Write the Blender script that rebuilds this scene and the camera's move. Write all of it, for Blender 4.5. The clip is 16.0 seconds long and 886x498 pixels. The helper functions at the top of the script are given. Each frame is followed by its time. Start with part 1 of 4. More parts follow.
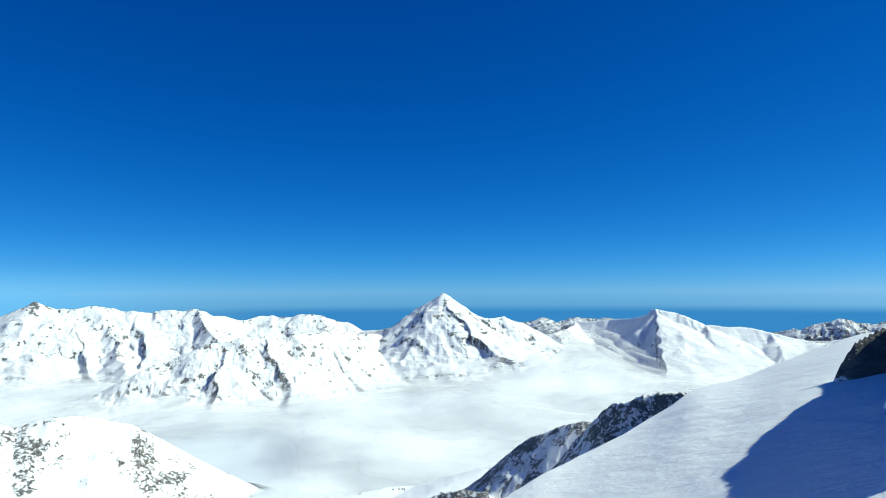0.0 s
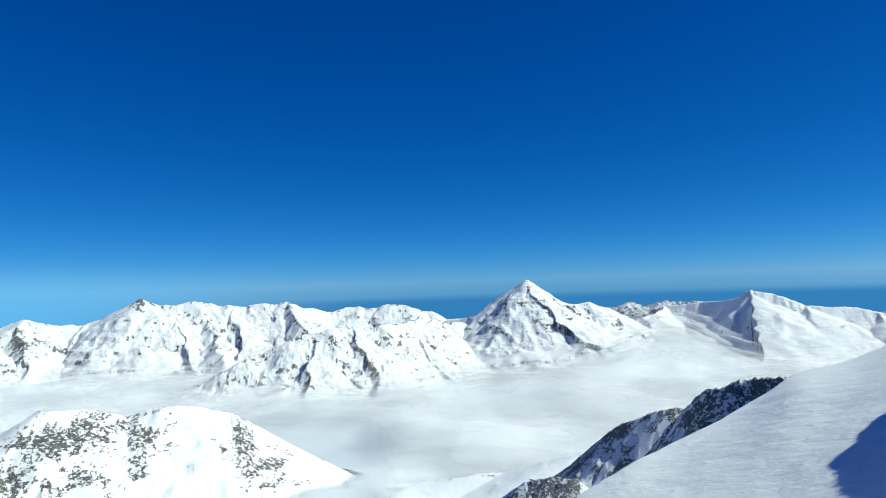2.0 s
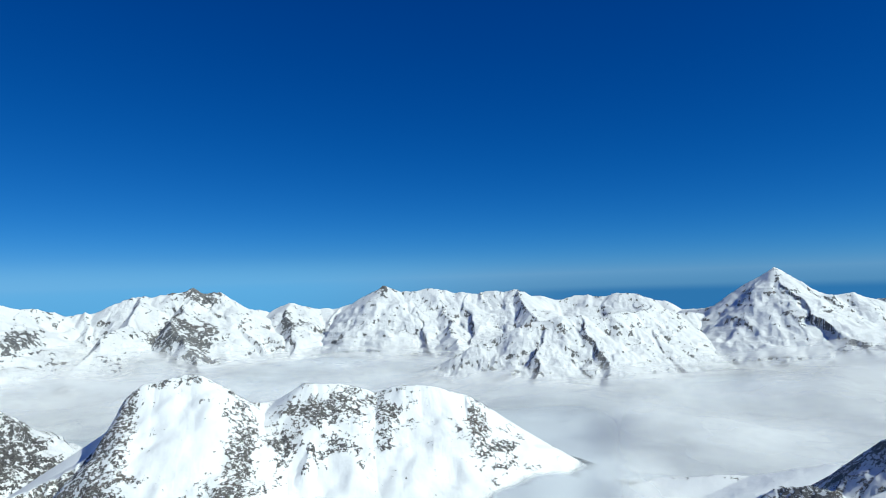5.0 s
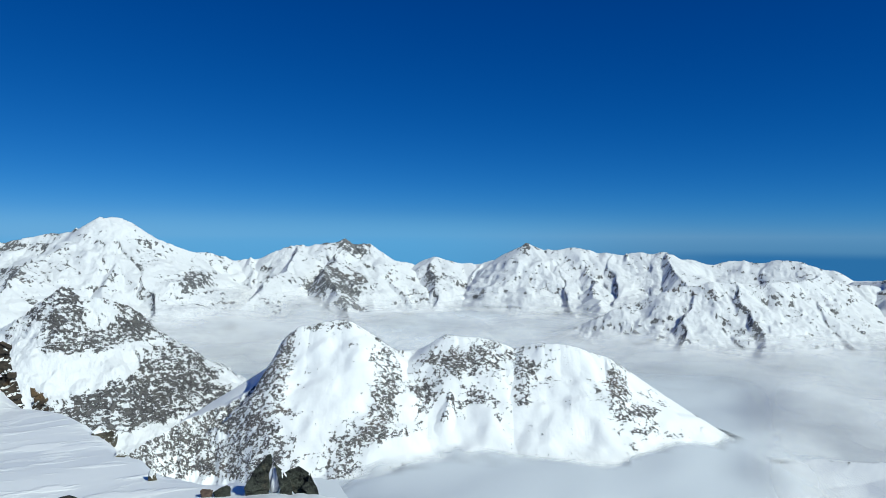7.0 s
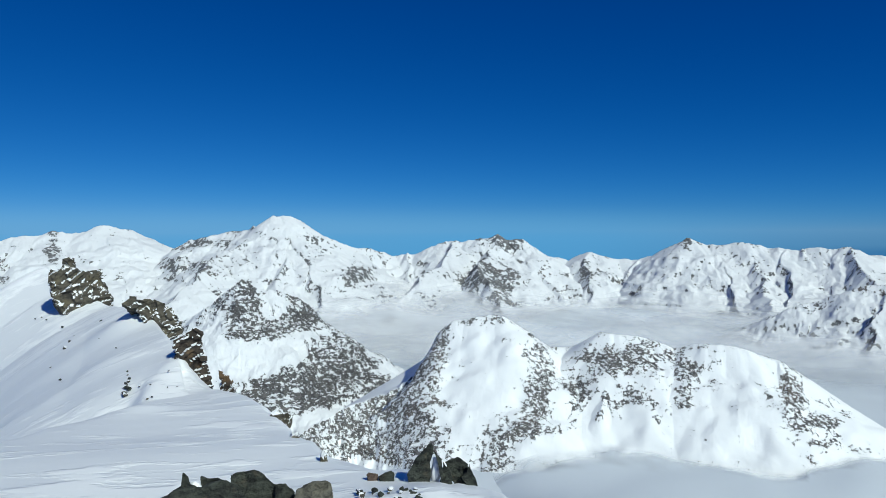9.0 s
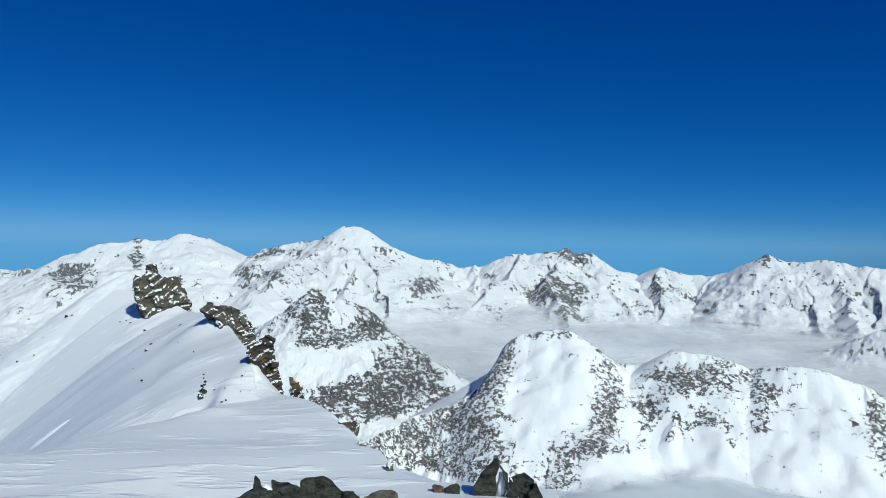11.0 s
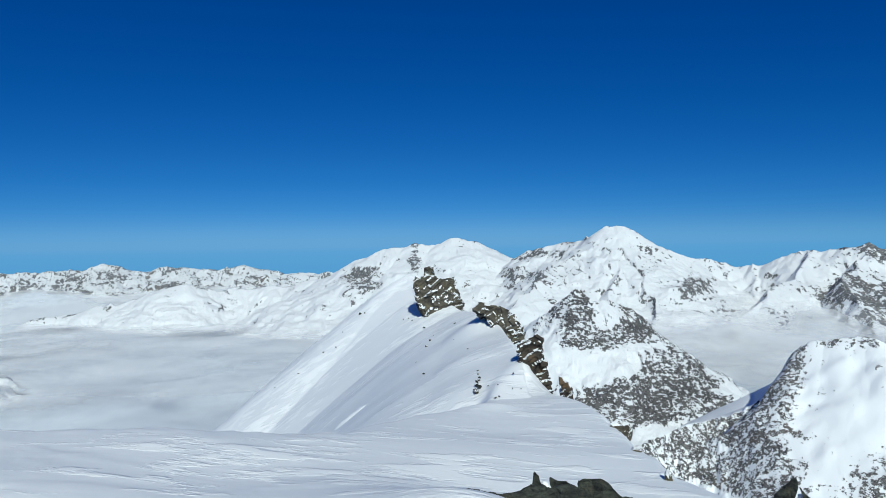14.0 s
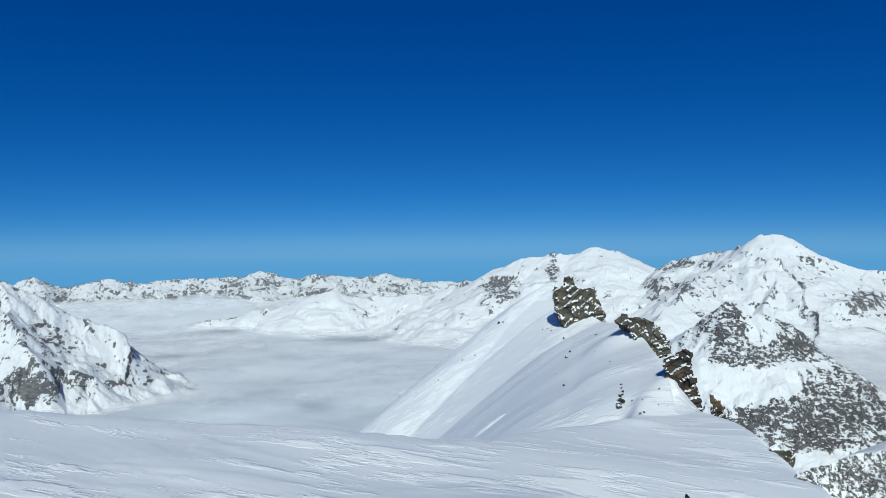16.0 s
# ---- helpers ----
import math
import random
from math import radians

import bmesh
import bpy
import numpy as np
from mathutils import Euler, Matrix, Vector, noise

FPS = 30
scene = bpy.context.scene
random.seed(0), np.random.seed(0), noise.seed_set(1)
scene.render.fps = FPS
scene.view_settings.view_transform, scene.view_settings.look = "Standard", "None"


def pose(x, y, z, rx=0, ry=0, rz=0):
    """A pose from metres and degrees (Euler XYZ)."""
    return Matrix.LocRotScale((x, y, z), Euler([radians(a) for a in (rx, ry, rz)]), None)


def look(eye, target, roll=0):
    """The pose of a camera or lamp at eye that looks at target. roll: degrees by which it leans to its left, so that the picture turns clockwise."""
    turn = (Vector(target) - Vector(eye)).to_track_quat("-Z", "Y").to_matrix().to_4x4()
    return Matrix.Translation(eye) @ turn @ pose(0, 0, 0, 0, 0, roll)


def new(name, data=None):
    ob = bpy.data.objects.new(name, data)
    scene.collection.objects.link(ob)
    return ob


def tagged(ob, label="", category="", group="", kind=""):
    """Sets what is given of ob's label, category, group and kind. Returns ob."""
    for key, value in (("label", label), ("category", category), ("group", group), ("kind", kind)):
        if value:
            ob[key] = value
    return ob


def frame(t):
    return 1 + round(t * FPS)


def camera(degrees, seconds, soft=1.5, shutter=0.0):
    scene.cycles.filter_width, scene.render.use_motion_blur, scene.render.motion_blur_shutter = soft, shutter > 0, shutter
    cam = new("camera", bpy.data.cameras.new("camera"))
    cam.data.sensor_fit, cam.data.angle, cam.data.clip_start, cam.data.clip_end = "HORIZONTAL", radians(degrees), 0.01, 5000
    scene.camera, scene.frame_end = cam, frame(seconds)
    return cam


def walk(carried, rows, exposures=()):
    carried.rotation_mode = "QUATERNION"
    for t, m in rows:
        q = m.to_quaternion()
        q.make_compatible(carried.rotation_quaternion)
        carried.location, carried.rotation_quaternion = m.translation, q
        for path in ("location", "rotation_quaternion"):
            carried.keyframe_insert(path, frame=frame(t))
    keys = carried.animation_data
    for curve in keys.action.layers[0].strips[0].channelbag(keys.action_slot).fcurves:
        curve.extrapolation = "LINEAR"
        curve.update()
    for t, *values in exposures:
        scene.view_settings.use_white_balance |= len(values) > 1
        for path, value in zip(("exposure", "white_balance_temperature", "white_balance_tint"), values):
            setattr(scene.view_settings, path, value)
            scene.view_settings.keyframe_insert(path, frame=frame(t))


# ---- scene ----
import itertools

cam = camera(65.75, 16.0, soft=0.9)
# seconds, place, heading to the left, pitch and roll in degrees
PATH = [
    (0.0, 0.0, 0.22, 1.65, -0.0, 3.59, 0.29),
    (0.5, -0.008, 0.22, 1.65, 2.19, 2.97, 0.88),
    (1.0, -0.028, 0.218, 1.65, 7.43, 3.17, 2.02),
    (1.5, -0.032, 0.218, 1.65, 8.33, 3.83, -0.14),
    (2.0, -0.026, 0.218, 1.65, 6.9, 2.72, 1.92),
    (2.5, -0.034, 0.217, 1.65, 8.93, 2.63, 0.99),
    (3.0, -0.046, 0.215, 1.65, 11.98, 2.09, 1.31),
    (3.5, -0.059, 0.212, 1.65, 15.69, 2.46, 0.45),
    (3.7, -0.067, 0.21, 1.65, 17.71, 2.72, 0.89),
    (5.8, -0.108, 0.192, 1.65, 29.42, 0.4, 1.2),
    (6.0, -0.112, 0.19, 1.65, 30.52, -0.64, 1.16),
    (6.5, -0.124, 0.182, 1.65, 34.16, -0.6, 0.58),
    (7.0, -0.134, 0.174, 1.65, 37.66, -1.07, -0.13),
    (7.5, -0.144, 0.166, 1.65, 40.92, -1.59, -0.25),
    (8.0, -0.153, 0.158, 1.65, 43.94, -1.51, -0.25),
    (8.5, -0.163, 0.148, 1.65, 47.78, -1.31, 0.28),
    (9.0, -0.169, 0.14, 1.65, 50.36, -1.43, 0.27),
    (9.2, -0.173, 0.137, 1.65, 51.65, -1.75, 0.29),
    (11.3, -0.182, 0.123, 1.65, 56.03, -0.36, -0.59),
    (11.5, -0.18, 0.126, 1.65, 54.9, -0.7, -0.2),
    (12.0, -0.19, 0.11, 1.65, 59.9, -0.15, -1.75),
    (12.5, -0.198, 0.095, 1.65, 64.3, -1.6, -1.23),
    (13.0, -0.209, 0.07, 1.65, 71.53, -1.05, -0.3),
    (13.5, -0.21, 0.065, 1.65, 72.85, -2.44, 1.46),
    (14.0, -0.215, 0.047, 1.65, 77.64, -0.31, 0.81),
    (14.5, -0.217, 0.036, 1.65, 80.71, -1.76, 1.2),
    (15.0, -0.219, 0.02, 1.65, 84.7, -1.97, 0.56),
    (15.5, -0.22, 0.01, 1.65, 87.39, -1.47, 0.95),
    (16.0, -0.22, 0.003, 1.65, 89.13, 0.61, 0.64),
]
walk(cam, [(t, pose(x, y, z, 90 + p, r, a)) for t, x, y, z, a, p, r in PATH],
     exposures=[(0.0, 0.57, 6750, -13), (2.0, 0.35, 6700, -11), (3.5, 0.2, 6600, -9), (7.0, -0.1, 6450, -7), (9.0, -0.2, 6400, -7), (12.5, -0.2, 6380, -6), (16.0, -0.22, 6350, -6)])

EYE = 1.65          # height of the camera over the summit snow
SUN_BEARING, SUN_HEIGHT = -91.0, 38.0   # degrees to the left of the first heading, and above the horizon

# ---- light ----
world = bpy.data.worlds.new("sky")
scene.world = world
world.use_nodes = True
wn = world.node_tree
sky = wn.nodes.new("ShaderNodeTexSky")
sky.sky_type = "NISHITA"
sky.sun_disc = False
sky.altitude = 3400
sky.air_density, sky.dust_density, sky.ozone_density = 0.7, 0.25, 6.0
sky.sun_elevation = radians(SUN_HEIGHT)
sky.sun_rotation = radians(-SUN_BEARING)
# sky grading: each colour is raised to its own power and scaled to its own level
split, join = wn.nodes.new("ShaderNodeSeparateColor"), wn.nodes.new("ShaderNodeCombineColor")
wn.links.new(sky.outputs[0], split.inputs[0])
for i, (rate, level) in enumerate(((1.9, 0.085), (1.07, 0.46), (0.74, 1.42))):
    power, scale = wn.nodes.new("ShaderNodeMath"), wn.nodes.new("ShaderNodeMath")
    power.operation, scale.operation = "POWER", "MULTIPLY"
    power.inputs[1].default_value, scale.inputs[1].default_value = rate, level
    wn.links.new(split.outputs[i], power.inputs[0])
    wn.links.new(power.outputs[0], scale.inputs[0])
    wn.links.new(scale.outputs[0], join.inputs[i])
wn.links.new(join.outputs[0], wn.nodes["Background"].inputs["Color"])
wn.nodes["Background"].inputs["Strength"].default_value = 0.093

sun = new("sun", bpy.data.lights.new("sun", "SUN"))
sun.data.energy, sun.data.angle, sun.data.color = 4.1, radians(0.53), (1.0, 0.985, 0.96)
sb, sh = radians(SUN_BEARING), radians(SUN_HEIGHT)
sun.matrix_world = look((-math.sin(sb) * math.cos(sh) * 900, math.cos(sb) * math.cos(sh) * 900, math.sin(sh) * 900), (0, 0, 0))

# ---- noise ----
_perm = np.random.RandomState(7).permutation(256)
_perm = np.concatenate([_perm, _perm, _perm])
_ang = np.random.RandomState(8).rand(256) * 2 * np.pi
_gx, _gy = np.cos(_ang), np.sin(_ang)


def perlin(x, y, seed=0):
    """Gradient noise on arrays, about -0.7 to 0.7."""
    x, y = np.asarray(x, float) + seed * 17.37, np.asarray(y, float) - seed * 9.71
    xi, yi = np.floor(x).astype(int), np.floor(y).astype(int)
    fx, fy = x - xi, y - yi
    u, v = fx * fx * fx * (fx * (fx * 6 - 15) + 10), fy * fy * fy * (fy * (fy * 6 - 15) + 10)

    def corner(dx, dy):
        h = _perm[_perm[(xi + dx) & 255] + ((yi + dy) & 255)]
        return _gx[h] * (fx - dx) + _gy[h] * (fy - dy)
    a = corner(0, 0) * (1 - u) + corner(1, 0) * u
    b = corner(0, 1) * (1 - u) + corner(1, 1) * u
    return a * (1 - v) + b * v


def fbm(x, y, octaves=4, seed=0, gain=0.5):
    total, amp = 0.0, 1.0
    for k in range(octaves):
        total = total + amp * perlin(x * 2.03 ** k, y * 2.03 ** k, seed + k)
        amp *= gain
    return total


def ridged(x, y, octaves=4, seed=0, gain=0.5):
    """Sharp crests at 1, wide hollows near 0."""
    total, amp, norm = 0.0, 1.0, 0.0
    for k in range(octaves):
        total = total + amp * (1 - 2 * np.abs(perlin(x * 2.07 ** k, y * 2.07 ** k, seed + k)))
        norm += amp
        amp *= gain
    return total / norm


def smooth(a, b, x):
    t = np.clip((x - a) / (b - a), 0, 1)
    return t * t * (3 - 2 * t)


# ---- materials ----
def material(name):
    m = bpy.data.materials.new(name)
    m.use_nodes = True
    t = m.node_tree
    return m, t, t.nodes["Principled BSDF"]


def node(t, kind, **inputs):
    n = t.nodes.new(kind)
    for k, v in inputs.items():
        n.inputs[k.replace("_", " ")].default_value = v
    return n


def mth(t, op, a, b=None, c=None, clamp=False):
    n = t.nodes.new("ShaderNodeMath")
    n.operation, n.use_clamp = op, clamp
    for i, v in enumerate((a, b, c)):
        if v is None:
            continue
        if isinstance(v, (int, float)):
            n.inputs[i].default_value = v
        else:
            t.links.new(v, n.inputs[i])
    return n.outputs[0]


def noise_of(t, where, scale, detail=5.0, rough=0.55, stretch=None, slant=(0, 0, 0)):
    if stretch:
        mp = t.nodes.new("ShaderNodeMapping")
        mp.inputs["Rotation"].default_value = slant
        mp.inputs["Scale"].default_value = stretch
        t.links.new(where, mp.inputs["Vector"])
        where = mp.outputs[0]
    n = node(t, "ShaderNodeTexNoise", Scale=scale, Detail=detail, Roughness=rough)
    t.links.new(where, n.inputs["Vector"])
    return n.outputs["Fac"]


def mix_colour(t, fac, a, b):
    n = t.nodes.new("ShaderNodeMix")
    n.data_type = "RGBA"
    for sock, v in ((n.inputs["Factor"], fac), (n.inputs["A"], a), (n.inputs["B"], b)):
        if isinstance(v, (tuple, float, int)):
            sock.default_value = v
        else:
            t.links.new(v, sock)
    return n.outputs["Result"]


def step_between(t, x, lo, hi):
    n = t.nodes.new("ShaderNodeMapRange")
    n.interpolation_type = "SMOOTHSTEP"
    n.inputs["From Min"].default_value, n.inputs["From Max"].default_value = lo, hi
    t.links.new(x, n.inputs["Value"])
    return n.outputs["Result"]


def bump(t, bsdf, height, distance, strength=1.0):
    n = node(t, "ShaderNodeBump", Strength=strength, Distance=distance)
    t.links.new(height, n.inputs["Height"])
    t.links.new(n.outputs[0], bsdf.inputs["Normal"])


def mountain_material(name, grain, dark=(0.05, 0.05, 0.054, 1), light=(0.17, 0.158, 0.15, 1), snow=(0.77, 0.78, 0.8, 1), weights=(2.6, 1.8, 1.6, 0.9), layer=0.5, slant=(0.95, 0.6, 0.0), warm=(0.2, 0.15, 0.12, 1), relief=0.9, bands=(0.6, 0.6, 2.2)):
    """Snow with rock breaking through where the mesh's rock value is high; grain: metres of the smallest rock patches.
    Snow lies on the upper side of each ledge and in the cracks between the layers."""
    m, t, b = material(name)
    pos = t.nodes.new("ShaderNodeNewGeometry").outputs["Position"]
    rock = t.nodes.new("ShaderNodeAttribute")
    rock.attribute_name = "rock"
    fine = noise_of(t, pos, 0.42 / grain, 7, 0.8, (1, 1, 0.7))
    broad = noise_of(t, pos, 0.06 / grain, 4, 0.6)
    strata = noise_of(t, pos, layer / grain, 5, 0.66, bands, slant)
    above = t.nodes.new("ShaderNodeVectorMath")
    above.inputs[1].default_value = (0.35 * grain, 0.2 * grain, 1.1 * grain)
    t.links.new(pos, above.inputs[0])
    ledge = mth(t, "SUBTRACT", noise_of(t, above.outputs[0], 0.42 / grain, 4, 0.6), noise_of(t, pos, 0.42 / grain, 4, 0.6))
    v = mth(t, "MULTIPLY_ADD", mth(t, "SUBTRACT", fine, 0.5), weights[0], rock.outputs["Fac"])
    v = mth(t, "MULTIPLY_ADD", mth(t, "SUBTRACT", strata, 0.5), weights[1], v)
    v = mth(t, "MULTIPLY_ADD", ledge, weights[2], v)
    v = mth(t, "MULTIPLY_ADD", mth(t, "SUBTRACT", broad, 0.5), 1.5, v)
    # the crests of small ribs, which meet in a net of sharp lines
    folds = noise_of(t, pos, 0.15 / grain, 7, 0.62, (1, 1, 0.6), slant)
    rib = mth(t, "SUBTRACT", 1.0, mth(t, "MULTIPLY", mth(t, "ABSOLUTE", mth(t, "SUBTRACT", folds, 0.5)), 5.0, clamp=True))
    v = mth(t, "MULTIPLY_ADD", mth(t, "SUBTRACT", rib, 0.58), weights[3], v)
    mask = step_between(t, v, 0.46, 0.56)
    stone = mix_colour(t, step_between(t, mth(t, "ADD", mth(t, "MULTIPLY", strata, 0.6), mth(t, "MULTIPLY", fine, 0.4)), 0.36, 0.66), dark, light)
    rusty = step_between(t, noise_of(t, pos, 0.022 / grain, 3, 0.6), 0.53, 0.7)
    stone = mix_colour(t, mth(t, "MULTIPLY", rusty, 0.4), stone, warm)
    tint = noise_of(t, pos, 0.05 / grain, 3)
    white = mix_colour(t, tint, snow, tuple(c * 0.965 for c in snow[:3]) + (1,))
    t.links.new(mix_colour(t, mask, white, stone), b.inputs["Base Color"])
    b.inputs["Roughness"].default_value = 0.75
    b.inputs["Specular IOR Level"].default_value = 0.25
    rough_h = mth(t, "MULTIPLY", mask, mth(t, "ADD", fine, strata))
    bump(t, b, mth(t, "ADD", mth(t, "MULTIPLY", rough_h, 1.1), mth(t, "MULTIPLY", rib, relief)), grain)
    return m


# ---- terrain ----
def place(bearing, dist, height):
    """World point: bearing in degrees to the left of the first heading, metres away, and degrees above the eye's level."""
    a = radians(bearing)
    return (-math.sin(a) * dist, math.cos(a) * dist, EYE + dist * math.tan(radians(height)))


def grid_mesh(name, x, y, z, mat, rock=None, floor_z=-1e9, wrap=False):
    """A sheet over a grid of points; faces wholly under floor_z are left out."""
    n, k = x.shape
    ids = np.arange(n * k).reshape(n, k)
    q = np.stack([ids[:-1, :-1], ids[1:, :-1], ids[1:, 1:], ids[:-1, 1:]], -1).reshape(-1, 4)
    if wrap:
        w = np.stack([ids[-1, :-1], ids[0, :-1], ids[0, 1:], ids[-1, 1:]], -1)
        q = np.concatenate([q, w])
    zz = z.ravel()
    q = q[zz[q].max(1) > floor_z]
    used = np.unique(q)
    back = np.full(n * k, -1)
    back[used] = np.arange(len(used))
    q = back[q]
    me = bpy.data.meshes.new(name)
    me.vertices.add(len(used))
    me.vertices.foreach_set("co", np.stack([x.ravel()[used], y.ravel()[used], zz[used]], -1).astype(np.float32).ravel())
    me.loops.add(len(q) * 4)
    me.loops.foreach_set("vertex_index", q.astype(np.int32).ravel())
    me.polygons.add(len(q))
    me.polygons.foreach_set("loop_start", np.arange(0, len(q) * 4, 4, dtype=np.int32))
    me.polygons.foreach_set("use_smooth", np.ones(len(q), dtype=bool))
    if rock is not None:
        at = me.attributes.new("rock", "FLOAT", "POINT")
        at.data.foreach_set("value", rock.ravel()[used].astype(np.float32))
    me.update(calc_edges=True)
    me.materials.append(mat)
    return new(name, me)


def ridge_height(x, y, line, near, far, reach, tip=None, sheet=False):
    """Height of the slopes that fall from a crest line, the way along it and the distance from it. near: the slope on the right of the line,
    far: on its left, tip: round its two ends."""
    legs = list(zip(line[:-1], line[1:]))
    closest, side, ended = np.full(x.shape, 1e9), np.zeros(x.shape), np.zeros(x.shape, bool)
    for k, ((ax, ay, az), (bx, by, bz)) in enumerate(legs):
        dx, dy = bx - ax, by - ay
        length = math.hypot(dx, dy) + 1e-6
        v = ((x - ax) * dx + (y - ay) * dy) / length ** 2
        u = np.clip(v, 0, 1)
        px, py = x - ax - u * dx, y - ay - u * dy
        d = np.hypot(px, py)
        turn = (dx * py - dy * px) / (length * (d + 1e-6))
        better = (d < closest - 1e-3) | ((np.abs(d - closest) <= 1e-3) & (np.abs(turn) > np.abs(side)))
        side = np.where(better, turn, side)
        ended = np.where(better, ((k == 0) & (v < 0)) | ((k == len(legs) - 1) & (v > 1)), ended)
        closest = np.where(better, d, closest)
    slope = np.where(side < 0, near, far)
    if tip:
        slope = np.where(ended, tip, slope)
    best, along, away = np.full(x.shape, -1e9), np.zeros(x.shape), np.full(x.shape, 1e9)
    run = 0.0
    for (ax, ay, az), (bx, by, bz) in legs:
        dx, dy = bx - ax, by - ay
        length = math.hypot(dx, dy) + 1e-6
        u = np.clip(((x - ax) * dx + (y - ay) * dy) / length ** 2, 0, 1)
        d = np.hypot(x - ax - u * dx, y - ay - u * dy)
        h = az + u * (bz - az) - slope * (d - 0.3 * d * d / (d + reach))
        take = d < away if sheet else h > best
        best = np.where(take, h, best)
        along = np.where(take, run + u * length, along)
        away = np.where(take, d, away)
        run += length
    return best, along, away


def nearness(x, y, line):
    """Squared distance from a line."""
    best = np.full(x.shape, 1e18)
    for (ax, ay, az), (bx, by, bz) in zip(line[:-1], line[1:]):
        dx, dy = bx - ax, by - ay
        u = np.clip(((x - ax) * dx + (y - ay) * dy) / (dx * dx + dy * dy + 1e-6), 0, 1)
        best = np.minimum(best, (x - ax - u * dx) ** 2 + (y - ay - u * dy) ** 2)
    return best


def broken(line, rnd, wander, lift, rounds=2):
    """Crest lines are never straight: halves each stretch and moves the new point aside and up or down."""
    for k in range(rounds):
        out = [line[0]]
        for p, q in zip(line[:-1], line[1:]):
            ln = math.hypot(q[0] - p[0], q[1] - p[1])
            ux, uy = (q[0] - p[0]) / (ln + 1e-6), (q[1] - p[1]) / (ln + 1e-6)
            a, h = rnd.uniform(-1, 1) * wander * ln, rnd.uniform(-1, 1) * lift * ln
            out += [((p[0] + q[0]) / 2 - uy * a, (p[1] + q[1]) / 2 + ux * a, (p[2] + q[2]) / 2 + h), q]
        line = out
    return line


TERRAIN = []      # height fields of the mountains: span, reach and heights


def massif(name, crest, mat, span, depth, near=0.8, far=0.9, reach=500.0, spurs=(), ribs=0, rib_reach=0.16, gully=60.0, cut=0.2,
           deep=40.0, jag=3.0, step=0.07, rows=180, steep=0.95, bare=0.06, patches=(), floor_z=-470.0, seed=0, lift=0.09, crag=0.0, tip=None, sheet=False, wander=0.1, dense=0.52, lean=(1.05, 1.05), saddle=None):
    """A mountain: crest and spurs are lines of (bearing, distance, height in degrees), listed from left to right or from the top down.
    ribs: how many side ridges run down towards the summit that we stand on. patches: bare rock at (bearing, height, width, height).
    saddle: rows of bearing, then distance and height in degrees of a near spur, a snow trough and a far crest, that take the place of the left part."""
    rnd = random.Random(seed)
    lines = [(broken([place(*p) for p in crest], rnd, wander, lift, 3), near, far)]
    for s in spurs:
        left, right = near * lean[0], near * lean[1]
        if isinstance(s[0], list):
            s, left, right = s
        lines.append((broken([place(*p) for p in s], rnd, 0.16, 0.05), left, right))
    for k in range(ribs):
        i = (k + rnd.uniform(0.2, 0.8)) / ribs * (len(crest) - 1)
        j = min(int(i), len(crest) - 2)
        b, r, h = [crest[j][c] + (crest[j + 1][c] - crest[j][c]) * (i - j) for c in range(3)]
        drop = rnd.uniform(1.6, 3.0)
        line, turn = [(b, r, h)], rnd.uniform(-1.5, 1.5)
        for q in (1, 2, 3):
            line.append((b + turn * q + rnd.uniform(-0.3, 0.3), r * (1 - rib_reach * q / 3), h - 0.4 - drop * q * rnd.uniform(0.8, 1.1)))
        lines.append((broken([place(*p) for p in line], rnd, 0.16, 0.05), 0.85, 0.85))
    az = np.radians(np.linspace(span[0], span[1], int(abs(span[1] - span[0]) / step) + 1))
    rr = np.linspace(depth[0], depth[1], rows)
    A, R = np.meshgrid(az, rr, indexing="ij")
    x, y = -np.sin(A) * R, np.cos(A) * R
    wx, wy = fbm(x / (gully * 3), y / (gully * 3), 3, seed) * gully * 0.8, fbm(x / (gully * 3), y / (gully * 3), 3, seed + 40) * gully * 0.8
    z = np.full(x.shape, -1e9)
    along, away = np.zeros(x.shape), np.zeros(x.shape)
    for k, (line, n_s, f_s) in enumerate(lines):
        warp = (0.0 if k == 0 else 0.3) + (1.0 if k == 0 else 0.7) * smooth(0, gully * 2, np.sqrt(nearness(x, y, line)))
        h, s, d = ridge_height(x + wx * warp, y + wy * warp, line, n_s, f_s, reach, tip, sheet)
        take = h > z
        z, along, away = np.where(take, h, z), np.where(take, s + k * 977, along), np.where(take, d, away)
    runnel = ridged(along / gully, away / (gully * 3.5), 4, seed + 3, 0.55) - 0.6
    where = 0.35 + 0.9 * smooth(-0.15, 0.35, fbm(x / (gully * 5), y / (gully * 5), 2, seed + 5))
    z = z + runnel * np.minimum(away * cut, deep) * 1.3 * where
    body = np.minimum(away * 0.14, deep * 0.9)
    bx, by = x + 0.5 * wx, y + 0.5 * wy
    z = z + fbm(x / (gully * 1.6), y / (gully * 1.6), 4, seed + 9, 0.4) * jag
    z = z + (ridged(bx / (gully * 2.0), by / (gully * 2.0), 6, seed + 15, 0.46) - 0.62) * body * 0.85
    crags = ridged(x / (gully * 0.35), y / (gully * 0.35), 4, seed + 21, 0.6)
    z = z + (crags - 0.5) * jag * 0.9 * (0.4 + where)
    filled = np.zeros(x.shape)
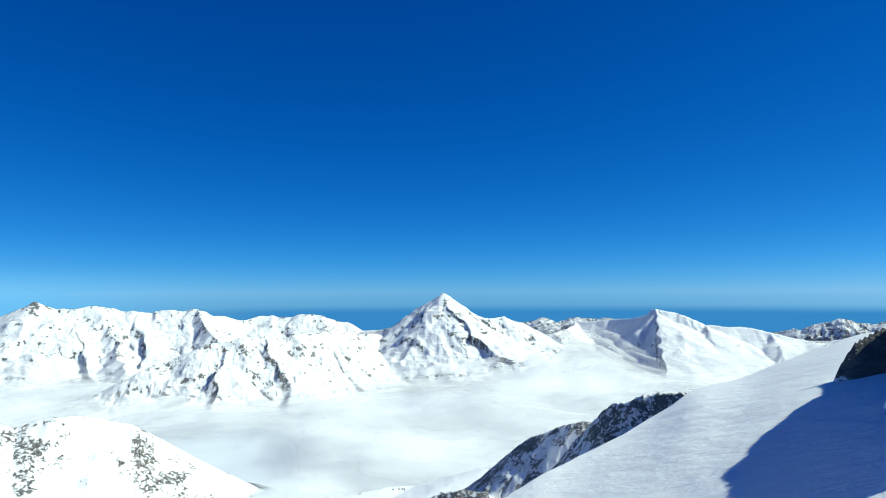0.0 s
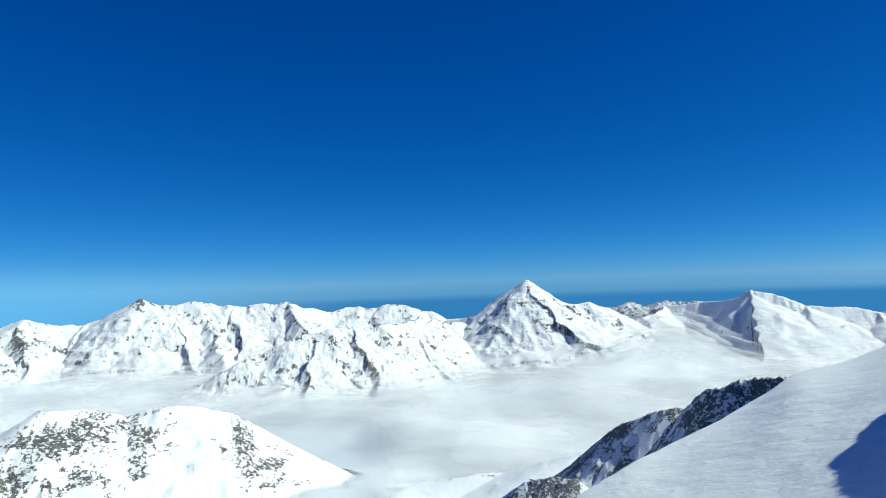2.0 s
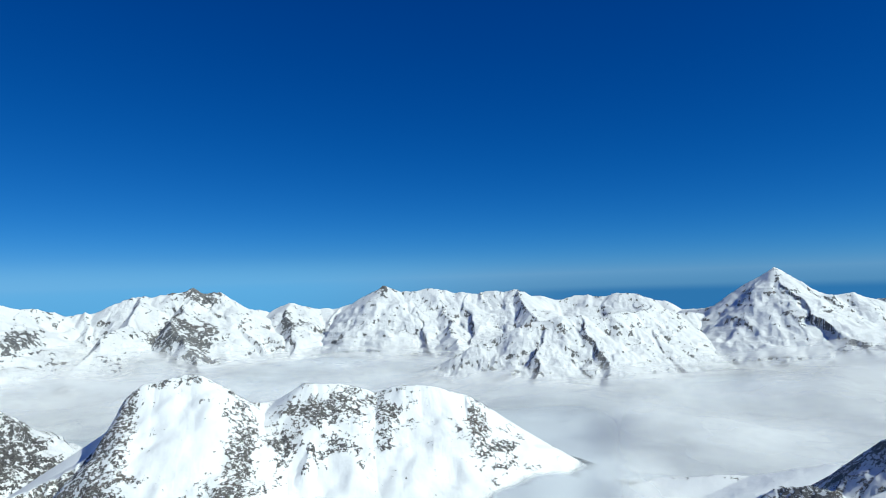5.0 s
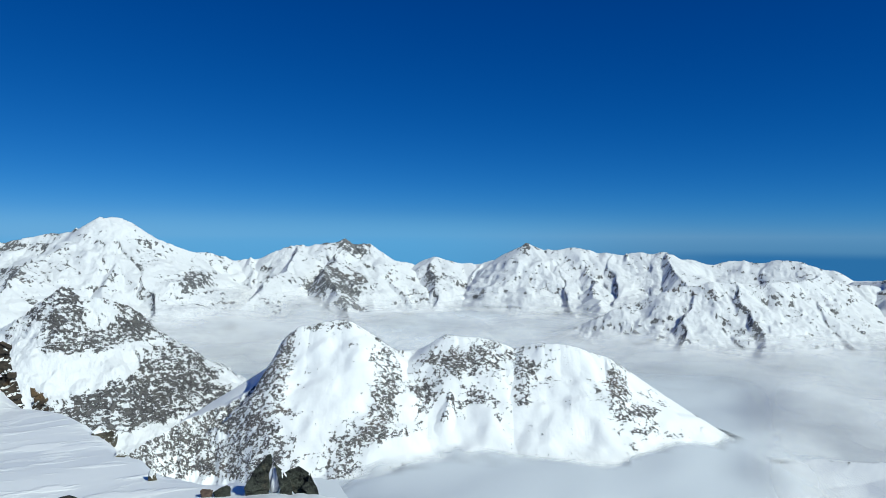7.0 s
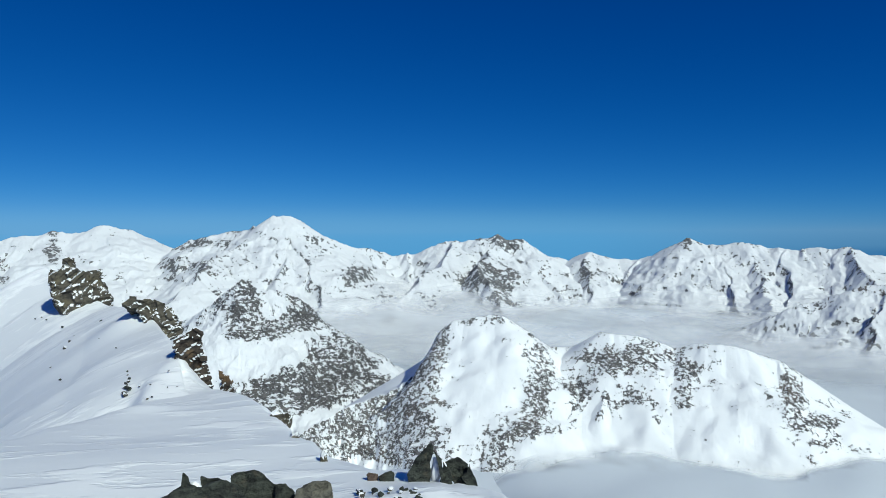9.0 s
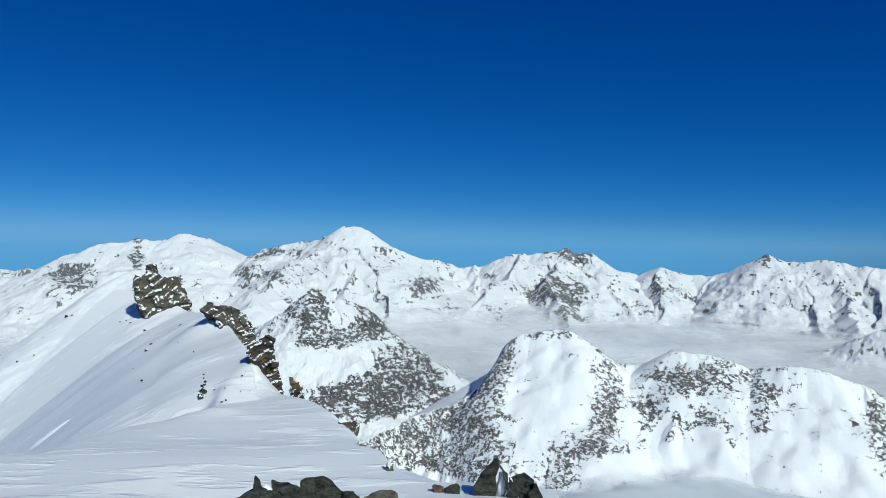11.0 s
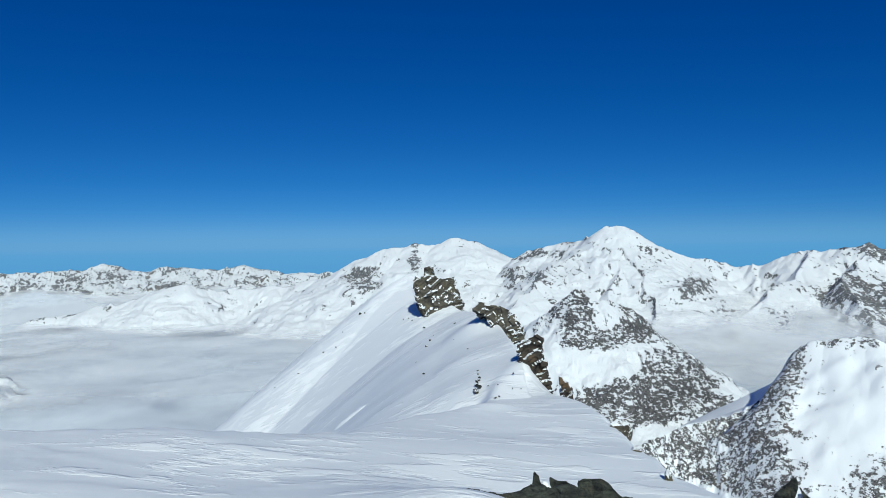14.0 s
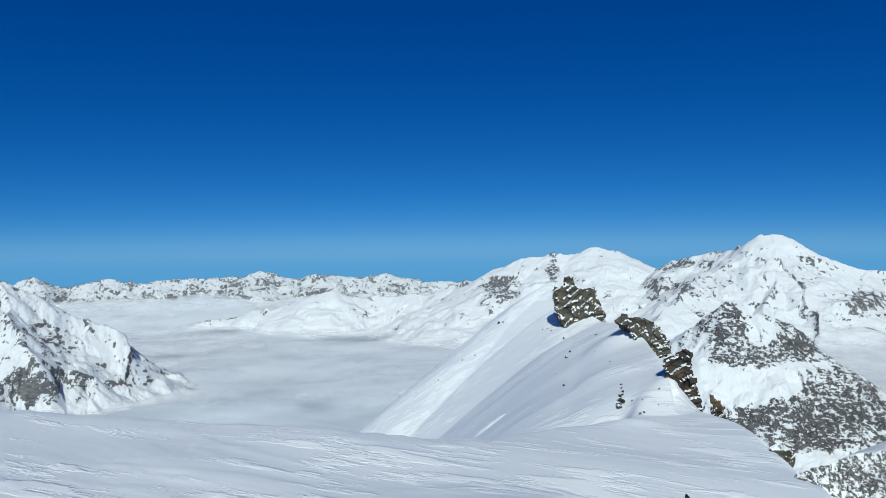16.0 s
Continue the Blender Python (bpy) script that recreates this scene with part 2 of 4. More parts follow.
    if saddle:
        deg = np.degrees(A)
        r0, z0, r1, z1, r2, z2 = [np.interp(deg, [p[0] for p in saddle], [p[k] if k % 2 else p[k - 1] * math.tan(radians(p[k])) for p in saddle]) for k in range(1, 7)]
        r0, r2 = r0 + 16 * fbm(deg / 1.1, deg * 0, 3, seed + 5), r2 + 6 * fbm(deg / 1.6, deg * 0, 2, seed + 6)
        z0 = z0 + 4.0 * fbm(deg / 0.7, deg * 0, 4, seed + 7)
        cut_rock = (ridged(x / 46, y / 46, 5, seed + 8, 0.55) - 0.6) * 26 * smooth(0, 60, r0 - R)
        body_z = np.where(R < r0, z0 - 0.72 * (r0 - R) + cut_rock, np.where(R < r1, z0 + (z1 - z0) * (R - r0) / (r1 - r0), z1 + (z2 - z1) * (R - r1) / (r2 - r1)))
        body_z = EYE + np.where(R > r2, z2 - 0.9 * (R - r2), body_z)
        before = smooth(70, 0, r0 - R)
        part = smooth(saddle[0][0], saddle[1][0] + 9.0 * (1 - before), deg)
        z = z * (1 - part) + body_z * part
        filled = part * smooth(-4, 6, R - r0)
    gz0, gz1 = np.gradient(z, axis=0), np.gradient(z, axis=1)
    ds = R * abs(az[1] - az[0])
    slope = np.hypot(gz0 / ds, gz1 / (rr[1] - rr[0]))
    el = np.degrees(np.arctan2(z - EYE, R))
    ribs_out = ridged(along / (gully * 0.45) + 0.4 * perlin(x / gully, y / gully, seed), away / (gully * 1.6), 4, seed + 70, 0.6) - 0.58
    knobs = ridged(x / (gully * 0.5), y / (gully * 0.5), 4, seed + 71, 0.65) - 0.58
    rock = bare + 1.0 * ribs_out + 0.9 * knobs + 0.25 * smooth(30, 0, away) - 0.1 + np.clip((slope - steep) * 0.75, -0.12, 0.6) + fbm(x / (gully * 2.5), y / (gully * 2.5), 3, seed + 33) * 0.35
    for pb, ph, pw, pt, *amount in patches:
        reach_in = ((np.degrees(A) - pb) / pw) ** 2 + ((el - ph) / pt) ** 2
        rock = rock + (amount[0] if amount else 0.5) * np.exp(-0.8 * reach_in) * 1.35
    rock = rock - smooth(-352, -388, z) * (1.0 if floor_z < -400 else 0.0)
    rock = rock - 1.5 * filled
    rock = np.minimum(np.where(rock < 0.3, rock - (0.3 - rock) * 2.2, rock), dense)
    if crag:
        rough = smooth(0.15, 0.6, rock) * (ridged(x / (crag * 3.5), y / (crag * 3.5), 3, seed + 61, 0.6) - 0.45)
        z = z + rough * crag
    TERRAIN.append((az, rr, z))
    return grid_mesh(name, x, y, z, mat, rock, floor_z)


def terrain_at(A, R):
    """The highest mountain surface at these angles and distances."""
    top = np.full(A.shape, -700.0)
    for az, rr, z in TERRAIN:
        i, j = (A - az[0]) / (az[1] - az[0]), (R - rr[0]) / (rr[1] - rr[0])
        inside = (i >= 0) & (i <= len(az) - 1.001) & (j >= 0) & (j <= len(rr) - 1.001)
        i, j = np.clip(i, 0, len(az) - 1.001), np.clip(j, 0, len(rr) - 1.001)
        a, c = i.astype(int), j.astype(int)
        u, v = i - a, j - c
        h = z[a, c] * (1 - u) * (1 - v) + z[a + 1, c] * u * (1 - v) + z[a, c + 1] * (1 - u) * v + z[a + 1, c + 1] * u * v
        top = np.where(inside, np.maximum(top, h), top)
    return top


# far rock paler and bluer than near rock: distance haze in the colour
m_far = mountain_material("snow_far_hazed", 5.5, dark=(0.14, 0.145, 0.16, 1), light=(0.3, 0.3, 0.3, 1), weights=(1.7, 1.6, 1.5, 1.4))
m_range = mountain_material("snow_range_hazed", 5.0, dark=(0.095, 0.1, 0.11, 1), light=(0.27, 0.265, 0.26, 1), weights=(1.7, 1.6, 1.5, 1.5), relief=0.3)
m_hump = mountain_material("snow_peak", 2.1, dark=(0.03, 0.03, 0.034, 1), light=(0.26, 0.245, 0.235, 1), weights=(3.2, 2.0, 1.8, 1.2), snow=(0.9, 0.91, 0.925, 1), slant=(0.7, 0.9, 0.4), relief=0.07)
m_tower = mountain_material("snow_tower", 2.8, relief=0.4, dark=(0.028, 0.028, 0.032, 1), snow=(0.8, 0.81, 0.83, 1), weights=(2.2, 3.0, 1.2, 0.8), bands=(0.5, 0.5, 1.8), layer=0.4, light=(0.2, 0.192, 0.188, 1), slant=(0.45, 0.35, 0.0), warm=(0.15, 0.125, 0.11, 1))
m_near = mountain_material("snow_slope", 0.9, dark=(0.075, 0.08, 0.09, 1), light=(0.2, 0.195, 0.19, 1), relief=0.12)
m_basin = mountain_material("snow_basin", 3.0, snow=(0.7, 0.735, 0.78, 1), relief=0.05)

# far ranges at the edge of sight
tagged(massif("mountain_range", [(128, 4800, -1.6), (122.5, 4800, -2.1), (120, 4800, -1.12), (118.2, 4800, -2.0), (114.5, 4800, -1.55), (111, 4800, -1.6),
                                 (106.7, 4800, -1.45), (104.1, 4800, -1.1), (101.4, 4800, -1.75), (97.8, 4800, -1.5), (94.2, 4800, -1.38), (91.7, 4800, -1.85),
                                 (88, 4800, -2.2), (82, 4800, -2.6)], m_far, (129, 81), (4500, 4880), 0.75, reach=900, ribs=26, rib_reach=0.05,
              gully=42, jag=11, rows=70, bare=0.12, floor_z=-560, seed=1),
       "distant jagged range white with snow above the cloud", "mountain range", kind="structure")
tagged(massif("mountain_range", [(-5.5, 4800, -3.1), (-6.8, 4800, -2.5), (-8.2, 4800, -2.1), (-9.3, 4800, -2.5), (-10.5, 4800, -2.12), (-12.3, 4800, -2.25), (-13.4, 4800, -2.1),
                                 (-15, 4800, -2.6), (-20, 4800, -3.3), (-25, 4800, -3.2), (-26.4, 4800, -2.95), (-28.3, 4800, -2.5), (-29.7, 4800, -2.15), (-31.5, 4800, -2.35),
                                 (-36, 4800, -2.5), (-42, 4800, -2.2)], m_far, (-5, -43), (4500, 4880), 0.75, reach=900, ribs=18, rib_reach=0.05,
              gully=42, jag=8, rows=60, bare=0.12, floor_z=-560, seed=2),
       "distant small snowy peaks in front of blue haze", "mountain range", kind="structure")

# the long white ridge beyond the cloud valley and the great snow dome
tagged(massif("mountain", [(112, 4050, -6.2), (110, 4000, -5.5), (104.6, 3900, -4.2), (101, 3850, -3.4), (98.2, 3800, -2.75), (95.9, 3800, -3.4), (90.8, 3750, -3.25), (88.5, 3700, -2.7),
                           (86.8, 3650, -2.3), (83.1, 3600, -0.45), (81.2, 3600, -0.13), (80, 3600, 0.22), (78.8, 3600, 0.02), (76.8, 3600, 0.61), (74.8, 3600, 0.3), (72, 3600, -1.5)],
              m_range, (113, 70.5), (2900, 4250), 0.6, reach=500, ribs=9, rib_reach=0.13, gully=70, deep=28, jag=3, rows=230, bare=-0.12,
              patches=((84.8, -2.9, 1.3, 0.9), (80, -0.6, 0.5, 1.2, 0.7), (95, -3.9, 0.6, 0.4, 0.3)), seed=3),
       "broad snow ridge with a dark rock spire", "mountain", kind="structure")
tagged(massif("mountain", [(74, 3500, -2.2), (72, 3450, -1.47), (70.6, 3400, -0.5), (68.5, 3350, -0.1), (66.6, 3300, 0.19), (65.2, 3250, 0.75), (64.3, 3250, 1.38), (63.4, 3250, 1.4), (62.5, 3250, 1.15), (61.9, 3250, 0.86), (60.2, 3250, -0.52),
                           (57.4, 3300, -1.35), (54.6, 3400, -2.0), (51.4, 3400, -1.24), (49.7, 3400, -0.73), (45.8, 3400, -0.19), (44.9, 3400, -0.7), (43.7, 3400, -0.67),
                           (41.6, 3450, -2.05), (40, 3500, -2.5)], m_range, (74.5, 37), (2450, 3900), 0.75, reach=500,
              spurs=([(65.8, 3270, 0.6), (67.3, 3050, -1.3), (69.5, 2850, -2.6), (71.5, 2650, -4.5)], [(63.2, 3250, 1.3), (62.5, 3050, -1.2), (61.5, 2850, -3.5), (60.5, 2700, -5.5)],
                     [(49.7, 3400, -0.73), (50.5, 3100, -2.9), (53.5, 2800, -5.2), (55.5, 2600, -7.2)], [(45.8, 3400, -0.3), (46.5, 3200, -2.0), (47.5, 3000, -3.1), (46, 2800, -5.2), (45, 2650, -7.3)],
                     [(57.4, 3300, -1.35), (57.7, 3100, -2.9), (57.5, 3000, -4.3)]),
              ribs=7, rib_reach=0.18, gully=60, deep=28, jag=3, rows=300, bare=-0.1, lean=(1.5, 0.85),
              patches=((70, -0.9, 2.5, 0.5, 0.4), (70, -2.8, 2.5, 0.8, 0.35), (57.5, -3.6, 0.9, 0.9, 0.6), (45.6, -0.8, 1.8, 0.5, 0.5), (47, -3.5, 1.8, 0.7, 0.6), (45.5, -5.3, 1.2, 1.0, 0.4)), seed=4),
       "great snow dome with rocky shoulders above the clouds", "mountain", kind="structure")
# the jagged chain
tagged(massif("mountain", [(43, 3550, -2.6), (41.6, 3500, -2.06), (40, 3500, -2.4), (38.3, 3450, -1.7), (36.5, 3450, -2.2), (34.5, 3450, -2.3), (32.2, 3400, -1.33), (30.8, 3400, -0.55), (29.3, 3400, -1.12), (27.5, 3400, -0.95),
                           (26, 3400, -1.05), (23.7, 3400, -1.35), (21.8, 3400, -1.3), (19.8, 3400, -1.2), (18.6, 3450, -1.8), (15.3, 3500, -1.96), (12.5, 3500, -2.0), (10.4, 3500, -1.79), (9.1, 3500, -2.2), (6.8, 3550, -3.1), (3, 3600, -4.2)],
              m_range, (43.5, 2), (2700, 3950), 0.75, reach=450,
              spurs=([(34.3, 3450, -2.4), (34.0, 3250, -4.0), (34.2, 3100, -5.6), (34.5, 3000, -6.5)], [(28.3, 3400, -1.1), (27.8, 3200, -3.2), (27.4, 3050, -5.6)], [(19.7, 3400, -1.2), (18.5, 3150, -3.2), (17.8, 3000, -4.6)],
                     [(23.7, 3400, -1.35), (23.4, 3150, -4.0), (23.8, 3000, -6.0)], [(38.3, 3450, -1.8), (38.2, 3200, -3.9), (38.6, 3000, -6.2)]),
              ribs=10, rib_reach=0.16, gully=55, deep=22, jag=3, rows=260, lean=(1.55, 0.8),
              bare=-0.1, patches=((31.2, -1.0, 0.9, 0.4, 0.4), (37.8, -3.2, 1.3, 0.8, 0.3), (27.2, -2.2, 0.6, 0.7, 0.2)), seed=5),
       "jagged chain of white peaks with blue shaded faces", "mountain", kind="structure")
# the nearer spur in front of the chain
tagged(massif("mountain", [(33, 2350, -10.6), (30.2, 2400, -8.75), (26.1, 2450, -7.1), (24.3, 2450, -6.25), (21.5, 2500, -5.15), (17.8, 2550, -3.85), (14.5, 2600, -3.48), (12.6, 2650, -3.65), (10, 2800, -3.2), (8.5, 3000, -2.75), (6.5, 3100, -3.4), (3, 3200, -4.3), (0, 3250, -5)],
              m_range, (33.5, -3), (1900, 3350), 0.8, reach=350,
              spurs=([(14.5, 2600, -3.5), (13.4, 2450, -5.8), (12.6, 2300, -8.3)], [(17.8, 2550, -3.9), (18.2, 2400, -6.0), (18.5, 2250, -8.6)], [(9.4, 2850, -3.3), (8.8, 2650, -5.2), (6.5, 2480, -8.0)]),
              ribs=6, rib_reach=0.12, gully=24, cut=0.2, deep=11, jag=1.6, rows=260, lean=(1.5, 0.85), bare=-0.05, patches=((13.5, -6.6, 0.9, 0.6, 0.15), (6.3, -6.6, 1.2, 0.4, 0.25), (27, -8, 2, 0.6, 0.15)), seed=6),
       "fluted snow spur rising out of the cloud sea", "mountain", kind="structure")
# the pyramid and its neighbour
tagged(massif("mountain", [(9.5, 3350, -4.6), (6.7, 3300, -3.2), (4.4, 3250, -2.92), (3.2, 3230, -2.1), (2.1, 3200, -1.3), (1.0, 3200, -0.7), (0, 3200, -0.05), (-0.6, 3200, -0.5), (-1.5, 3200, -1.32), (-3.1, 3250, -2.31), (-5, 3300, -2.03), (-6.6, 3350, -2.6), (-8.2, 3400, -3.4), (-11, 3450, -5)],
              m_range, (10, -12), (2500, 3750), 0.85, reach=500,
              spurs=(([(0, 3200, -0.05), (-0.8, 3080, -2.1), (-2.3, 2950, -4.6), (-4.5, 2850, -5.4), (-6.8, 2780, -7.0)], 0.95, 0.7), ([(2.1, 3200, -1.3), (1.2, 3050, -3.4), (0.4, 2950, -5.6), (0.5, 2800, -7.8)], 0.8, 0.75), [(4.4, 3250, -2.92), (4.6, 3050, -5.0), (4.2, 2850, -7.2)]),
              ribs=0, gully=40, cut=0.2, deep=18, jag=1.8, lift=0.03, rows=270, bare=-0.15, patches=((-4.5, -5.6, 1.5, 0.5, 0.35), (-0.4, -0.6, 0.5, 0.4, 0.25)), seed=7),
       "pyramid-shaped snow peak with faint rock bands", "mountain", kind="structure")
tagged(massif("mountain", [(-6.5, 3500, -4.8), (-9.1, 3550, -3.4), (-10.9, 4050, -2.49), (-13.6, 4000, -2.26), (-16.1, 3800, -2.0), (-17.2, 3500, -1.39), (-18.9, 3500, -1.78), (-20.9, 3500, -2.64), (-24.1, 3550, -2.8), (-27.5, 3600, -3.6), (-33, 3650, -5)],
              m_range, (-6, -34), (2800, 4200), 1.15, reach=500,
              spurs=(([(-17.2, 3500, -1.39), (-17.4, 3380, -2.9), (-17.3, 3250, -4.6), (-17.6, 3100, -6.6), (-17.8, 3000, -7.8)], 1.3, 0.5), ([(-20.9, 3500, -2.64), (-21.5, 3250, -4.9), (-22, 3050, -7)], 0.6, 0.5), ([(-25.5, 3560, -3.2), (-25.8, 3300, -5.4)], 0.6, 0.55), ([(-9.1, 3550, -3.4), (-9.6, 3350, -5.5)], 0.8, 0.6)),
              ribs=0, gully=60, cut=0.08, deep=9, jag=1.3, lift=0.03, rows=190, steep=1.6, bare=-0.2, patches=((-9.5, -3.8, 0.5, 0.3, 0.4),), seed=8),
       "snow peak split into a blue shaded and a sunlit face", "mountain", kind="structure")
# the rocky tower peak
tagged(massif("mountain", [(74, 1900, -9.5), (70.9, 1800, -6.6), (69.2, 1760, -6.9), (68.1, 1720, -6.4), (67.7, 1700, -4.69), (66.7, 1700, -3.73), (65.9, 1700, -4.4), (64.6, 1700, -4.6), (62.5, 1720, -5.29), (62, 1720, -6.4), (60.1, 1730, -7.5), (58.6, 1740, -8.9), (56.7, 1750, -10.2), (55.4, 1760, -11.5), (53, 1800, -13.5)],
              m_tower, (75, 52), (1250, 2000), 0.95, reach=300,
              spurs=([(66.7, 1700, -3.73), (66.2, 1620, -6.2), (67.5, 1560, -8.8), (69.5, 1500, -11.5)], [(62.3, 1720, -5.4), (63.2, 1680, -6.6), (64.2, 1650, -7.8)],
                     ([(60.3, 1730, -7.45), (62.0, 1660, -8.5), (63.5, 1600, -9.35), (66.2, 1530, -11.5), (68, 1480, -13.4)], 0.9, 0.75), [(60.1, 1730, -7.5), (60.2, 1620, -9.6), (60.6, 1520, -12.3), (61, 1440, -14.8)]),
              ribs=0, gully=30, cut=0.22, deep=14, jag=3.5, step=0.045, rows=260, steep=0.95, bare=0.0, crag=9.0, dense=0.56,
              patches=((66.8, -5.5, 1.0, 1.5, 0.6), (67.6, -7.4, 0.6, 0.9, 0.4), (64.2, -8.0, 2.0, 0.7, 0.62), (61.9, -6.7, 0.9, 0.9, 0.5), (63.7, -13.0, 2.3, 1.3, 0.95), (59.3, -11.0, 2.6, 2.3, 0.55),
                       (60.3, -13.5, 1.8, 1.2, 0.4), (65.6, -10.2, 2.2, 0.7, -0.9), (62.6, -9.4, 1.0, 0.7, -0.75), (69.2, -9.3, 1.2, 1.6, -0.6), (56.5, -12, 1.6, 1.2, 0.35), (64.7, -6.2, 0.8, 0.5, -0.25)), seed=10),
       "steep dark rock peak dusted with snow", "mountain", kind="structure")
# the white double hump below the summit
SADDLE = [(50.3, 1296, -8.3, 1298, -8.3, 1300, -8.3), (52.1, 1285, -11.1, 1330, -11.2, 1360, -10.6), (53.4, 1262, -12.2, 1325, -12.2, 1378, -11.35), (54.3, 1255, -12.9, 1318, -12.66, 1380, -11.85),
          (56.2, 1240, -13.6, 1312, -13.46, 1385, -12.9), (58.5, 1205, -14.3, 1280, -14.46, 1360, -14.2), (61.5, 1130, -15.7, 1230, -16.5, 1320, -16), (65, 1040, -17.5, 1150, -18.5, 1250, -18.4)]
tagged(massif("mountain", [(64, 1260, -17.9), (61.5, 1320, -15.9), (58.5, 1360, -14.2), (55.3, 1385, -12.4), (52.9, 1378, -11.1), (52.0, 1350, -10.6), (50.4, 1300, -8.8), (49.5, 1300, -7.4), (47.7, 1300, -7.1), (45.4, 1300, -6.98), (44, 1300, -7.8), (42.1, 1320, -9.4), (39.7, 1320, -9.37), (37.4, 1300, -8.15), (34.5, 1300, -8.4),
                           (31.7, 1300, -9.25), (29.4, 1290, -8.75), (27.1, 1290, -8.9), (24.1, 1300, -9.7), (21.7, 1320, -11.3), (18.6, 1340, -13.7), (15.7, 1360, -15.9), (13, 1380, -17.7), (8, 1420, -21.5)],
              m_hump, (65, 5), (880, 1600), 0.75, reach=260,
              spurs=(([(50.0, 1300, -7.8), (51.7, 1288, -11.0), (53.4, 1262, -12.3), (54.3, 1255, -12.9), (56.2, 1240, -13.6), (58.9, 1205, -14.4), (61.3, 1130, -15.6), (64, 1050, -17)], 0.9, 0.8), [(44, 1300, -7.8), (42.2, 1220, -11), (42.6, 1130, -14.5), (44.5, 1040, -18.5)], [(37.4, 1300, -8.2), (36.5, 1220, -11.2), (37.5, 1130, -14.6)],
                     [(31.7, 1300, -9.3), (31.0, 1230, -11.5), (30.6, 1170, -14)], [(24.1, 1300, -9.7), (23.2, 1220, -12.8), (22.5, 1150, -16.2)]),
              ribs=0, gully=34, cut=0.008, deep=1.0, jag=0.55, lift=0.05, step=0.058, rows=240, steep=1.15, bare=-0.1, crag=6.0, dense=0.31, saddle=SADDLE,
              patches=((51.0, -9.6, 0.9, 1.7, 0.7), (52.0, -11.8, 1.3, 1.5, 0.7), (54.3, -14.2, 2.2, 1.7, 0.75), (57.6, -16.6, 3.4, 2.2, 0.75), (53, -17.2, 2.2, 1.8, 0.6), (42.3, -12.2, 1.0, 2.8, 0.75), (43.5, -15.2, 1.4, 1.6, 0.7), (46, -17.6, 1.7, 1.6, 0.6), (35.3, -10.4, 3.2, 1.2, 0.72),
                       (30.9, -11.6, 0.7, 1.6, 0.7), (39.4, -13.3, 0.8, 1.3, 0.6), (41, -19, 1.4, 0.6, 0.5), (35, -13.6, 2.2, 1.3, 0.45), (23.2, -12.2, 0.7, 2.0, 0.65), (21, -13.8, 1.2, 1.4, 0.5), (47.5, -7.4, 2.4, 0.4, 0.3)), seed=11),
       "white double-humped peak with ribs of bare rock", "mountain", kind="structure")
# a rock rib that stands out of the valley fog
tagged(massif("rock_ridge", [(59, 2480, -9.0), (57.2, 2490, -8.1), (55.8, 2500, -7.5), (54.7, 2500, -6.95), (53.6, 2510, -7.4), (52, 2520, -8.6)],
              m_hump, (61, 50), (2300, 2700), 0.9, 0.9, 300, gully=24, cut=0.2, deep=6, jag=1.5, rows=70, bare=0.35, seed=19),
       "low rocky rib rising out of the valley fog", "rock ridge", kind="structure")
# low snow mound under the hump
tagged(massif("mountain", [(24, 1250, -21), (17, 1250, -18.4), (13.3, 1250, -17.1), (9.4, 1250, -16.0), (4.6, 1240, -15.45), (2, 1240, -15.4), (-3, 1240, -14.1), (-7, 1240, -13.7), (-10, 1250, -14.5)],
              m_hump, (24, -14), (1000, 1400), 0.3, reach=200, gully=60, cut=0.05, deep=3, jag=0.7, rows=90, bare=-0.2, lift=0.01, seed=12),
       "low rounded snow mound in the basin", "mountain", kind="structure")
# the peak beyond the plateau's edge, in the range's haze-paled colours
tagged(massif("mountain", [(132, 2400, 1.2), (126, 2400, 0.2), (122, 2400, -1.28), (120, 2380, -2.35), (117.8, 2350, -3.85), (115.2, 2320, -4.85), (114.6, 2300, -5.2), (114.0, 2300, -7)],
              m_range, (133, 107), (1750, 2700), 0.9, reach=400, tip=1.6,
              spurs=([(122, 2400, -1.3), (122.3, 2200, -4.2), (122, 2080, -6.8), (121.5, 1980, -9.7)], [(118.4, 2350, -3.6), (118.8, 2220, -6.2), (118.6, 2120, -8.6)]),
              ribs=2, gully=36, deep=20, jag=3, rows=160, bare=-0.12, patches=((119, -5.5, 2.5, 1.0, 0.25), (121, -8, 2, 1.2, 0.2)), seed=13),
       "snowy mountainside with grey rock ribs", "mountain", kind="structure")

# the shoulder to the right of the summit: sunlit snow, rock wall and shaded ribs
SHELF = [(30, 48, -32), (10, 60, -26), (0, 76, -19.8), (-4.6, 94, -16.4), (-8, 106, -14.5), (-14.3, 138, -11.3), (-18.3, 170, -8.8), (-19.7, 185, -7.7), (-23.6, 215, -6.5), (-26.7, 250, -5.05), (-30.4, 310, -3.38), (-34, 360, -2.4), (-62, 400, -1.5)]
ja = np.linspace(30, -62, 560)
soft = np.exp(-0.5 * (np.arange(-12, 13) / 5.0) ** 2)
soft = soft / soft.sum()


def along_shelf(k):
    line = np.interp(-ja, [-p[0] for p in SHELF], [p[k] for p in SHELF])
    return np.convolve(np.pad(line, 12, mode="edge"), soft, "valid")


